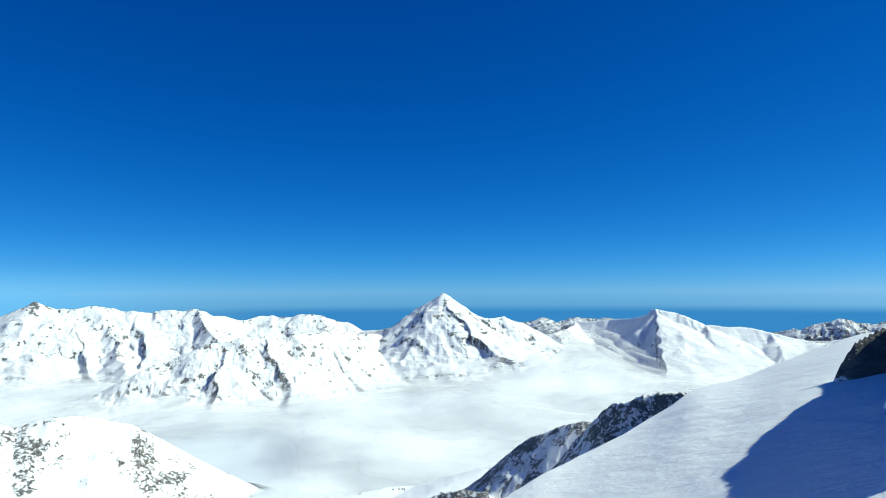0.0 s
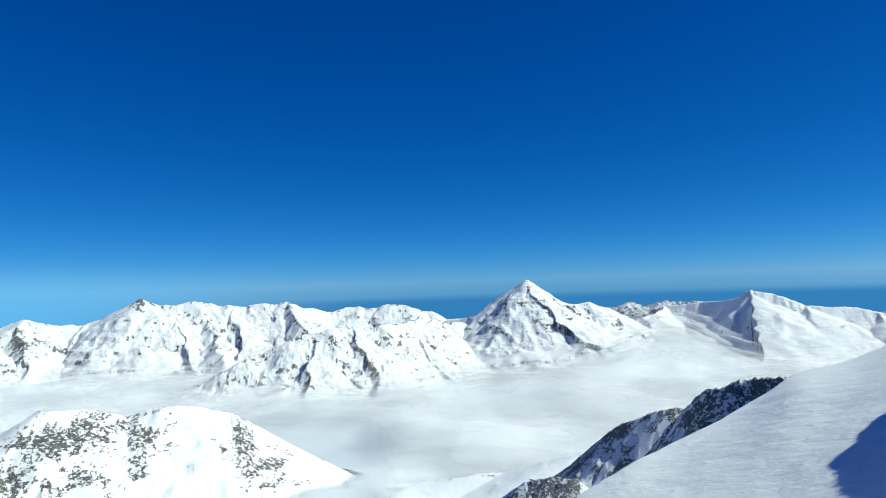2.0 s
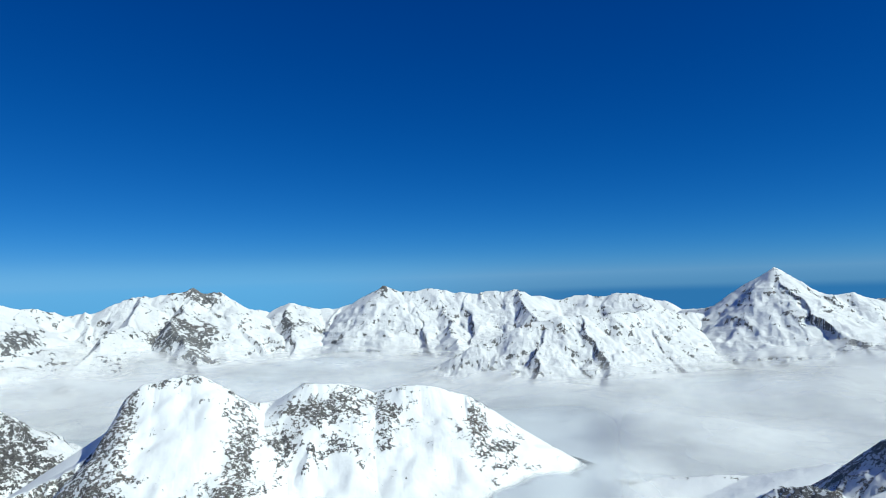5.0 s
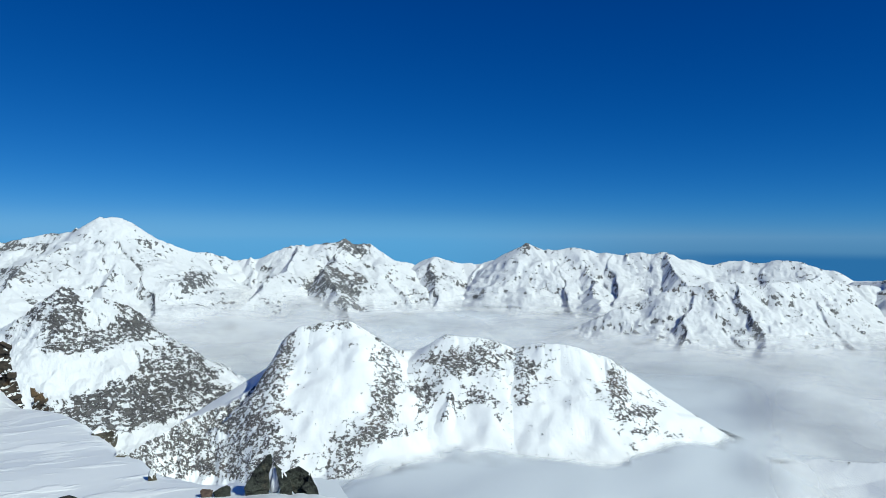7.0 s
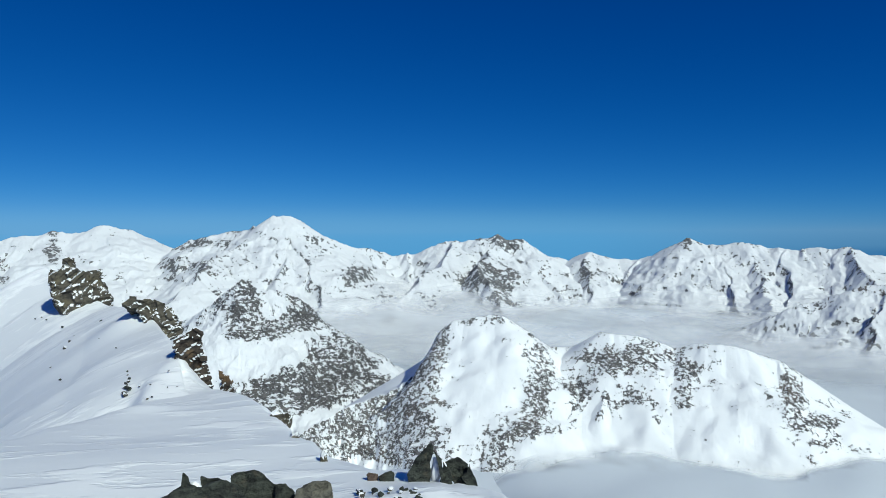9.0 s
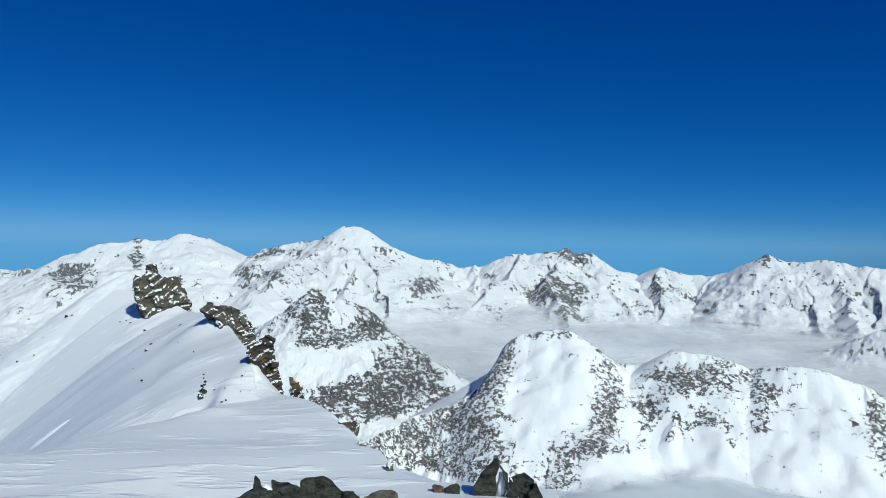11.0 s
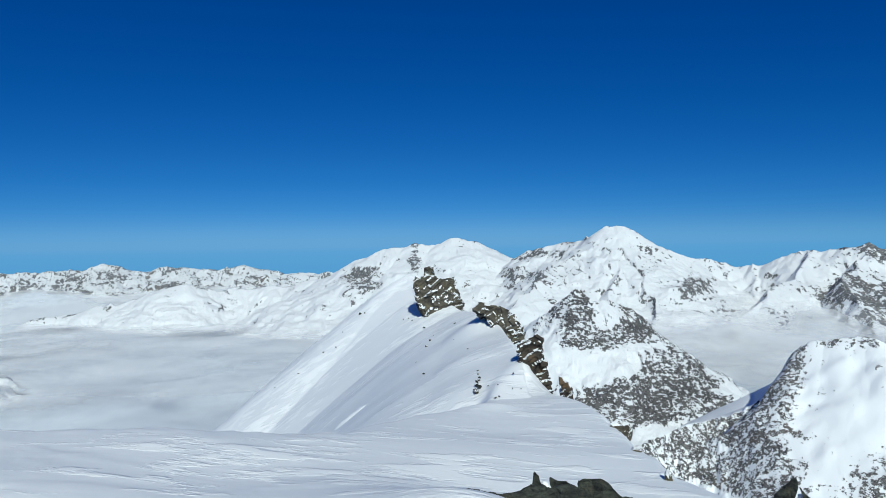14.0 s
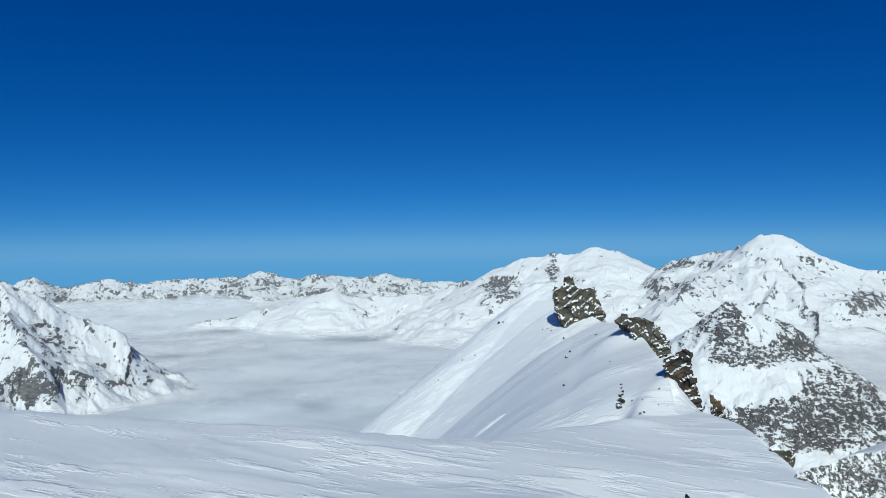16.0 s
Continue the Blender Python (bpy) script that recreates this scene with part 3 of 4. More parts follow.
rim, rim_z = along_shelf(1), EYE + along_shelf(1) * np.tan(np.radians(along_shelf(2)))
q = np.concatenate([np.linspace(0.1, 1, 220), np.linspace(1.01, 1.5, 40)])
A, Q = np.meshgrid(np.radians(ja), q, indexing="ij")
R = rim[:, None] * Q
jx, jy = -np.sin(A) * R, np.cos(A) * R
broad_soft = np.exp(-0.5 * (np.arange(-90, 91) / 36.0) ** 2)
broad_soft = broad_soft / broad_soft.sum()
wide, wide_z = [np.convolve(np.pad(v, 90, mode="edge"), broad_soft, "valid") for v in (rim, rim_z)]
fall = -0.35 * wide_z / wide
lip = rim_z - (wide_z + fall * (wide - rim))
jz = (wide_z + fall * wide)[:, None] - fall[:, None] * np.minimum(R, rim[:, None]) + lip[:, None] * smooth(0.45, 1.0, Q) - 1.1 * np.maximum(0, R - rim[:, None])
jz = jz + 0.5 * fbm(jx / 30, jy / 30, 3, 81) + 0.12 * fbm(jx / 5, jy / 9, 4, 82) * smooth(260, 120, R)
j_rock = np.where(Q > 1.0, 0.25, -1.5) + 1.4 * smooth(0.97, 1.0, Q) * smooth(-0.05, 0.3, fbm(jx / 14, jy / 14, 3, 83))
tagged(grid_mesh("snow_slope", jx, jy, jz, m_near, j_rock), "smooth sunlit snow shoulder", "snow slope", kind="structure")
tagged(massif("rock_ridge", [(-2.5, 345, -22), (-5, 330, -18), (-7.1, 320, -15), (-9.9, 310, -12.7), (-12.2, 300, -10.2), (-14, 290, -8.85), (-16.6, 285, -8.1), (-19.0, 280, -7.75), (-22, 280, -8.5)],
              m_near, (0, -25), (215, 360), 1.6, 1.6, 100, tip=1.5, gully=12, cut=0.25, deep=5, jag=1.0, step=0.06, rows=160, steep=0.9, bare=0.05, dense=0.45, floor_z=-200, seed=15),
       "shaded ridge of broken dark rock and snow", "rock ridge", kind="structure")
tagged(massif("rock_ridge", [(-5, 720, -13.2), (-6.9, 710, -11.8), (-8.5, 700, -11.2), (-11.3, 690, -10.3), (-14, 690, -10.8), (-20, 700, -13)],
              m_near, (3, -21), (560, 800), 0.9, 0.9, 200, tip=1.0, gully=30, cut=0.2, deep=8, jag=1.5, step=0.07, rows=90, steep=0.9, bare=0.2, dense=0.8, floor_z=-240, seed=16),
       "farther shaded rock ridge powdered with snow", "rock ridge", kind="structure")
tagged(massif("rock_ridge", [(4, 620, -18.2), (2, 615, -16.9), (0.7, 610, -16.1), (-1.5, 605, -15.75), (-3.4, 600, -15.9), (-6, 600, -17.5)],
              m_near, (6, -8), (540, 680), 0.9, 0.9, 100, tip=1.5, gully=16, cut=0.2, deep=4, jag=1.0, step=0.06, rows=80, steep=0.9, bare=0.2, floor_z=-240, lift=0.04, seed=18),
       "low shaded rock rib in the basin", "rock ridge", kind="structure")
# the crest's right end, out of view, is shaped to cast the slope's shade
tagged(massif("rock_wall", [(-29.2, 143, -7.0), (-29.9, 145, -5.2), (-30.7, 146, -3.8), (-31.8, 148, -3.0), (-33.2, 150, -2.2), (-35.0, 151, -0.6), (-37.0, 141, 0.7), (-36.5, 124, 0.4), (-36.1, 107, 0.0), (-36.1, 97, -0.3), (-37.5, 82, -0.4), (-42, 64, 0.5)],
              m_near, (-22, -75), (40, 165), 2.4, 2.4, 400, gully=7, cut=0.03, deep=0.5, jag=0.3, wander=0.03, step=0.1, rows=220, steep=1.5, bare=-0.3, dense=1.0, floor_z=-60, tip=3.0,
              patches=((-30.6, -4.6, 1.0, 1.9, 1.0), (-33, -3.4, 2.6, 1.7, 0.85), (-30.5, -8.3, 0.7, 0.3, 0.5)), lift=0.03, seed=17),
       "dark crag above a slope in blue shade", "crag", kind="structure")

# ---- the summit ----
def soft_over(d, width):
    """0 before an edge, growing straight after it, with a rounded lip."""
    return width * np.logaddexp(0, d / width)


EDGE_AT = [-180, -60, 0, 40, 51, 58, 62, 67, 69.5, 72, 75, 86, 93, 102, 122, 140, 180]
EDGE_R = [20, 8, 4.8, 6.2, 8.0, 8.8, 10.6, 14.2, 16.6, 16.5, 13.5, 10.0, 10.1, 10.4, 11.3, 13, 20]
CREST = [(65, 12, -14.4), (67.4, 13.6, -13.6), (69.4, 14.9, -12.7), (70.5, 15.4, -11.2), (71.3, 16.0, -9.7), (71.9, 17.8, -8.5), (73.0, 21.0, -7.1), (74.5, 25.0, -5.7), (76.2, 29.6, -5.3), (79, 34, -3.9), (80.5, 37, -2.3), (81.5, 44, -3.0), (82, 60, -6)]
SIDE = [6.0, 3.0, 2.2, 2.2, 2.2, 2.2, 1.8, 1.4, 1.2, 0.6, 0.3, 0.1, 0.1]





DRIFTS = [(77.5, 5.6, 0.75, 0.22), (80, 6.2, 1.2, 0.1), (66.2, 5.3, 0.3, 0.12), (74, 12.2, 0.5, 0.14), (74.6, 22.6, 0.9, 0.3), (51.8, 6.5, 0.4, 0.07), (56, 6.6, 0.8, 0.05)]


def summit_height(x, y):
    warp = 0.08 + 0.37 * smooth(15, 9, np.hypot(x, y))
    x, y = x + warp * perlin(x / 2.1, y / 2.1, 90), y + warp * perlin(x / 2.1, y / 2.1, 91)
    r, b = np.hypot(x, y), np.degrees(np.arctan2(-x, y))
    tilt = 0.125 * np.cos(np.radians(b - 40))
    edge = np.interp(b, EDGE_AT, EDGE_R) + 0.3 * perlin(b / 2.6, b * 0 + 0.4, 95) + 0.12 * perlin(b / 0.9, b * 0 + 0.7, 96)
    plain = EYE - 1.66 - tilt * np.minimum(r, 40) - 0.95 * soft_over(r - edge, 0.35)
    pts = [place(*p) for p in CREST]
    best = np.full(x.shape, -1e9)
    for (p, q, w0, w1) in zip(pts[:-1], pts[1:], SIDE[:-1], SIDE[1:]):
        dx, dy = q[0] - p[0], q[1] - p[1]
        ln = math.hypot(dx, dy)
        u = np.clip(((x - p[0]) * dx + (y - p[1]) * dy) / ln ** 2, 0, 1)
        px, py = x - p[0] - u * dx, y - p[1] - u * dy
        d, side = np.hypot(px, py), dx * py - dy * px
        w = w0 + u * (w1 - w0)
        left = 0.22 * np.minimum(d, w) + 0.82 * (soft_over(d - w, 0.7) - soft_over(-w, 0.7))
        right = 2.2 * (np.sqrt(d * d + 0.04) - 0.2)
        best = np.maximum(best, p[2] + u * (q[2] - p[2]) - np.where(side > 0, left, right))
    k = 0.35
    drift = np.zeros(x.shape)
    for bearing, dist, wide, tall in DRIFTS:
        a = radians(bearing)
        drift = drift + tall * np.exp(-((x + math.sin(a) * dist) ** 2 + (y - math.cos(a) * dist) ** 2) / wide ** 2)
    return k * np.logaddexp(plain / k, best / k) + drift


bearings = np.concatenate([np.arange(-180, 40, 2.0), np.arange(40, 64, 0.2), np.arange(64, 84, 0.11), np.arange(84, 130, 0.22), np.arange(130, 180, 2.0)])
radii = np.concatenate([np.geomspace(0.02, 4, 20)[:-1], np.geomspace(4, 14, 160)[:-1], np.linspace(14, 38, 300), np.geomspace(38.3, 70, 60), np.geomspace(72, 420, 30)])
A, R = np.meshgrid(np.radians(bearings), radii, indexing="ij")
gx, gy = -np.sin(A) * R, np.cos(A) * R
wind = radians(75)
wu, wv = gx * math.cos(wind) + gy * math.sin(wind), -gx * math.sin(wind) + gy * math.cos(wind)
gz = summit_height(gx, gy)
near_fade = smooth(400, 60, R)
sweep = smooth(-0.25, 0.3, fbm(wu / 5, wv / 4, 2, 52))
carved = smooth(-0.3, 0.5, fbm((wu + 0.7 * perlin(wv / 1.3, wu / 1.9, 64)) / 1.0, (wv + 0.3 * perlin(wv / 0.9, wu / 1.1, 65)) / 0.5, 4, 51, 0.45)) * sweep
ripple = ridged(wu / 0.9 + 0.6 * perlin(wu, wv, 58), wv / 0.22, 3, 56) * smooth(0.1, -0.3, fbm(wu / 4, wv / 3, 2, 57))
gz = gz + near_fade * (fbm(wu / 5, wv / 3, 2, 50) * 0.10 + (carved * 0.016 + ripple * 0.001) * smooth(17, 8, R))
g_rock = np.full(gx.shape, -0.5)
slope_r = np.gradient(gz, axis=1) / np.gradient(radii)[None, :]
slope_a = np.gradient(gz, axis=0) / (R * np.gradient(np.radians(bearings))[:, None])
g_rock = np.clip((np.hypot(slope_r, slope_a) - 1.15) * 0.6, -0.6, 0.3) - 0.1
m_snow, t, b = material("wind_packed_snow")
pos = t.nodes.new("ShaderNodeNewGeometry").outputs["Position"]
turn = t.nodes.new("ShaderNodeVectorRotate")
turn.inputs["Angle"].default_value = -wind
t.links.new(pos, turn.inputs["Vector"])
along = turn.outputs[0]
streak = noise_of(t, along, 1.0, 5, 0.6, (1.1, 2.8, 1.0))
broad = noise_of(t, along, 0.16, 3, 0.5, (0.8, 1.6, 1.0))
drift = step_between(t, mth(t, "ADD", streak, mth(t, "MULTIPLY", mth(t, "SUBTRACT", broad, 0.5), 0.9)), 0.5, 0.62)
crust = mix_colour(t, noise_of(t, along, 2.5, 4, 0.6, (1, 3, 1)), (0.835, 0.845, 0.86, 1), (0.88, 0.885, 0.9, 1))
# drifts whiter than crust; brightness of sun-facing facets is partly in this colour
snow_col = mix_colour(t, drift, crust, (0.96, 0.962, 0.965, 1))
rocky = t.nodes.new("ShaderNodeAttribute")
rocky.attribute_name = "rock"
bare = mth(t, "ADD", rocky.outputs["Fac"], mth(t, "MULTIPLY", mth(t, "SUBTRACT", noise_of(t, pos, 2.2, 5, 0.65), 0.5), 2.0))
bare_mask = step_between(t, bare, 0.48, 0.56)
stone = mix_colour(t, noise_of(t, pos, 6.0, 4, 0.6), (0.04, 0.036, 0.03, 1), (0.17, 0.15, 0.12, 1))
t.links.new(mix_colour(t, bare_mask, snow_col, stone), b.inputs["Base Color"])
b.inputs["Specular IOR Level"].default_value = 0.3
t.links.new(mth(t, "MULTIPLY_ADD", drift, 0.2, 0.55), b.inputs["Roughness"])
bump(t, b, mth(t, "ADD", mth(t, "MULTIPLY", drift, 0.22), mth(t, "ADD", mth(t, "MULTIPLY", streak, 0.2), mth(t, "MULTIPLY", bare_mask, 1.5))), 0.05)
tagged(grid_mesh("ground", gx, gy, gz, m_snow, g_rock, wrap=True), "wind-carved snow on the summit", "ground", kind="structure")

# valley floor under the clouds, out to the edge of sight
va, vr = np.radians(np.arange(-180, 180, 3.0)), np.geomspace(380, 4950, 40)
A, R = np.meshgrid(va, vr, indexing="ij")
vx, vy = -np.sin(A) * R, np.cos(A) * R
tagged(grid_mesh("valley_floor", vx, vy, -520 + 30 * fbm(vx / 500, vy / 500, 4, 60), m_range, np.full(vx.shape, -0.3), wrap=True), "snow-covered valley floor under the clouds", "ground", kind="structure")


# snow basin at the foot of the double hump
ba, br = np.radians(np.linspace(2, 70, 160)), np.linspace(300, 1300, 120)
A, R = np.meshgrid(ba, br, indexing="ij")
bx, by = -np.sin(A) * R, np.cos(A) * R
bz = -346 + 5 * fbm(bx / 260, by / 260, 3, 61) - 62 * smooth(34, 4, np.degrees(A)) - 60 * smooth(950, 1300, R) - 40 * smooth(50, 62, np.degrees(A))
tagged(grid_mesh("snow_basin", bx, by, bz, m_basin, np.full(bx.shape, -0.6)), "flat smooth snow basin below the hump", "snowfield", kind="structure")


# ---- clouds ----
def cloud_material(name, solid, cover, thick=0.45, edge=0.28, size=420.0):
    """Cloud that thins out where the mesh's rock value, its depth over the land, falls to 0."""
    m, t, b = material(name)
    out = t.nodes["Material Output"]
    pos = t.nodes.new("ShaderNodeNewGeometry").outputs["Position"]
    # solid cloud greyed and blued: haze put into its base colour
    b.inputs["Base Color"].default_value = (0.66, 0.7, 0.75, 1) if solid else (0.95, 0.955, 0.965, 1)
    b.inputs["Roughness"].default_value = 1.0
    b.inputs["Specular IOR Level"].default_value = 0.0
    depth = t.nodes.new("ShaderNodeAttribute")
    depth.attribute_name = "rock"
    fac = step_between(t, depth.outputs["Fac"], 0.0, 1.0)
    if not solid:
        n1 = noise_of(t, pos, 1 / size, 5, 0.55, (1, 1, 0.2))
        n2 = noise_of(t, pos, 1 / 1500.0, 2, 0.5, (1, 1, 0.2))
        v = mth(t, "ADD", mth(t, "MULTIPLY", n1, 0.7), mth(t, "MULTIPLY", n2, 0.5))
        fac = mth(t, "MULTIPLY", fac, mth(t, "MULTIPLY", step_between(t, v, cover, cover + edge), thick))
    clear = t.nodes.new("ShaderNodeBsdfTransparent")
    mix = t.nodes.new("ShaderNodeMixShader")
    t.links.new(fac, mix.inputs[0])
    t.links.new(clear.outputs[0], mix.inputs[1])
    t.links.new(b.outputs[0], mix.inputs[2])
    t.links.new(mix.outputs[0], out.inputs["Surface"])
    return m


ca = np.radians(np.concatenate([np.arange(-180, -42, 3.0), np.arange(-42, 134, 0.4), np.arange(134, 180, 3.0)]))
cr = np.concatenate([np.geomspace(420, 1800, 90)[:-1], np.geomspace(1800, 4900, 190)])
A, R = np.meshgrid(ca, cr, indexing="ij")
B = np.degrees(A)
cx, cy = -np.sin(A) * R, np.cos(A) * R
billow = fbm(cx / 420, cy / 420, 4, 70, 0.36) * 26 + fbm(cx / 1200, cy / 1200, 2, 71) * 18
rise = 212 * smooth(3900, 4900, R) * smooth(70, 95, B)
bank = 60 * smooth(1700, 2700, R) * smooth(14, 30, B) * smooth(72, 62, B) + 55 * smooth(2400, 3000, R) * smooth(62, 56, B) * smooth(42, 50, B)
bank = bank + 34 * smooth(1700, 2300, R) * smooth(30, 12, B) * smooth(-40, -30, B) + 30 * smooth(3000, 3700, R) * np.exp(-((B + 10.3) / 4.0) ** 2)
bank = bank + 66 * smooth(1750, 1150, R) * smooth(2, 20, B) * smooth(58, 42, B)
bank = bank + 48 * smooth(2400, 3000, R) * smooth(4000, 3500, R) * np.exp(-((B + 11.5) / 4.0) ** 2)
lofty = smooth(4100, 3500, R) * (1.3 * smooth(2300, 3000, R) * np.exp(-((B + 10.0) / 5.5) ** 2) + 1.2 * smooth(2700, 3300, R) * smooth(-17.5, -21, B))
land = terrain_at(A, R)
base = -396 + bank + billow + 0.8 * rise
over = np.clip((base - land) / np.where((R < 1700) & (B > 22), 36.0, 18.0) + 0.5 * fbm(cx / 90, cy / 90, 3, 171), 0, 1)
tagged(grid_mesh("cloud_sea", cx, cy, base, cloud_material("cloud", True, 0.45), over, wrap=True), "soft grey-white sea of cloud filling the valleys", "cloud", kind="structure")
# thin veils of mist over it, in which the foot of each mountain fades
for k, (up, cover, thick, last) in enumerate(((16.0, 0.3, 0.5, 134), (36.0, 0.4, 0.46, 84), (62.0, 0.46, 0.4, 84))):
    keep = np.degrees(ca) < last if last > 100 else (np.degrees(ca) < last) & (np.degrees(ca) > -42)
    tx, ty, t_land, t_base, t_rise, t_lofty, t_r, t_b = [v[keep][::2, ::2] for v in (cx, cy, land, base, rise, lofty, R, B)]
    tz = t_base + up * (1 + t_lofty) + fbm(tx / 320, ty / 320, 3, 180 + k, 0.4) * up * 0.5
    over = np.clip((tz - t_land) / (30.0 + up * 0.7) + 0.4 * fbm(tx / 110, ty / 110, 3, 190 + k), 0, 1)
    over = over * (1 - smooth(2100, 1700, t_r) * smooth(8, 16, t_b))
    tagged(grid_mesh("mist", tx, ty, tz, cloud_material("mist", False, cover, thick), over), "thin torn veil of mist above the cloud sea", "mist", kind="structure")

# torn grey bank over the deep valley
ka, kr = np.radians(np.linspace(80, 132, 140)), np.geomspace(1100, 4850, 120)
A, R = np.meshgrid(ka, kr, indexing="ij")
kx, ky = -np.sin(A) * R, np.cos(A) * R
kz = -356 + 20 * fbm(kx / 420, ky / 420, 4, 75, 0.38) + 140 * smooth(3900, 4900, R)
tagged(grid_mesh("cloud_bank", kx, ky, kz, cloud_material("torn_cloud", False, 0.52, 0.7, 0.26, 380.0), np.clip((kz - terrain_at(A, R)) / 50, 0, 1)), "torn grey bank of thin cloud", "cloud", kind="structure")

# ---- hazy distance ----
def glow_band(name, colour, rows, radius, cover, label):
    """An emissive backdrop at the edge of sight that stands in for sunlit haze; cover(bearing, height): how dense it
    is.
    """
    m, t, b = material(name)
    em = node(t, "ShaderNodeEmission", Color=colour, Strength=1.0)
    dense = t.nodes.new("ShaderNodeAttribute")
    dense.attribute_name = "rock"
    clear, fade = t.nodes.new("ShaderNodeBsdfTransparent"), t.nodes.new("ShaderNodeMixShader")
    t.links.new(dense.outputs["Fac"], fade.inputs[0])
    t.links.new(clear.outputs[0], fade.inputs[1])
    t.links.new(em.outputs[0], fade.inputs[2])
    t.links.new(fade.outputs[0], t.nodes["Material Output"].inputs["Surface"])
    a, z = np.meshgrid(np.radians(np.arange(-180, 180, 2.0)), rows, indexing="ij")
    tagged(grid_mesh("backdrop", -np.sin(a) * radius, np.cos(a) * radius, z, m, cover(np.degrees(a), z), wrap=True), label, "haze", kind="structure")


# self-lit colour in place of light scattered over the far lowlands
glow_band("blue_haze_glow", (0.036, 0.165, 0.43, 1), np.concatenate([[-700.0, -400.0], np.linspace(-220, -80, 29)]), 4950,
          lambda b, z: smooth(-85, -150, z) * smooth(26, 11, b), "glowing backdrop band of deep blue haze over the far lowlands")
# added glow that lightens the dark strip of sky along the horizon
glow_band("pale_horizon_glow", (0.12, 0.39, 0.79, 1), np.concatenate([[-700.0, -400.0], np.linspace(-200, 220, 43)]), 4940,
          lambda b, z: 0.8 * smooth(200, -60, z) * smooth(16, 42, b), "pale blue glow band added along the far horizon")


# ---- rocks on the summit ----
def rock_material(name, dark, light, lichen, snow=0.62, size=1.0):
    m, t, b = material(name)
    geo = t.nodes.new("ShaderNodeNewGeometry")
    pos = geo.outputs["Position"]
    up = t.nodes.new("ShaderNodeSeparateXYZ")
    t.links.new(geo.outputs["Normal"], up.inputs[0])
    broad, fine = noise_of(t, pos, 2.2 / size, 5, 0.6), noise_of(t, pos, 14.0 / size, 5, 0.65)
    layers = noise_of(t, pos, 3.0 / size, 5, 0.65, (1, 1, 2.2), (0.3, 0.4, 0))
    col = mix_colour(t, step_between(t, layers, 0.32, 0.66), dark, light)
    spots = step_between(t, broad, 0.56, 0.66)
    col = mix_colour(t, mth(t, "MULTIPLY", spots, 0.5), col, lichen)
    ledge = mth(t, "ADD", up.outputs[2], mth(t, "MULTIPLY", mth(t, "SUBTRACT", noise_of(t, pos, 7.0, 5, 0.65), 0.5), 1.1))
    white = step_between(t, ledge, snow, snow + 0.08)
    t.links.new(mix_colour(t, white, col, (0.87, 0.88, 0.9, 1)), b.inputs["Base Color"])
    b.inputs["Roughness"].default_value = 0.8
    bump(t, b, mth(t, "ADD", mth(t, "MULTIPLY", fine, 0.7), layers), 0.06)
    return m


def rock_shape(size, seed, cuts=9, ledges=0.0, detail=4, sharp=0.75):
    """A broken block: a ball shorn by random planes, stepped along its layers and roughened."""
    rnd = random.Random(seed)
    bm = bmesh.new()
    bmesh.ops.create_icosphere(bm, subdivisions=detail, radius=1.0)
    planes = []
    for k in range(cuts):
        n = Vector((rnd.gauss(0, 1), rnd.gauss(0, 1), rnd.gauss(0, 0.7))).normalized()
        planes.append((n, rnd.uniform(0.4, sharp)))
    off = Vector((seed * 3.1, seed * 1.7, 0))
    for v in bm.verts:
        p = v.co.copy()
        for n, d in planes:
            over = p.dot(n) - d
            if over > 0:
                p -= n * over
        q = Vector((p.x * 2.6 + p.z * 1.1, p.y * 2.6 + 0.7 * p.z, p.z * 5.0 - p.x * 1.6)) + off + 0.45 * noise.noise_vector(p * 2.2 + off)
        p *= 1 + 0.1 * (noise.cell(q) - 0.5) + 0.05 * (noise.cell(q * 2.3) - 0.5)
        p *= 1 + 0.16 * noise.noise(p * 1.8 + off) + 0.2 * abs(noise.noise(p * 3 + off)) + 0.09 * abs(noise.noise(p * 6.5 + off)) + 0.05 * abs(noise.noise(p * 14 + off)) - 0.07
        if ledges:
            q = p.z * 5 + 1.5 * noise.noise(p * 1.3 + off)
            f = q - math.floor(q)
            p.x *= 1 + ledges * (f - 0.5)
            p.y *= 1 + ledges * (f - 0.5)
        v.co = Vector((p.x * size[0], p.y * size[1], p.z * size[2]))
    return bm


def link_mesh(name, bm, mat, parent=None, label="", flat=True):
    me = bpy.data.meshes.new(name)
    bm.to_mesh(me)
    bm.free()
    for p in me.polygons:
        p.use_smooth = not flat
    me.materials.append(mat)
    ob = new(name, me)
    if parent:
        ob.parent = parent
    if label:
        ob["label"] = label
    return ob


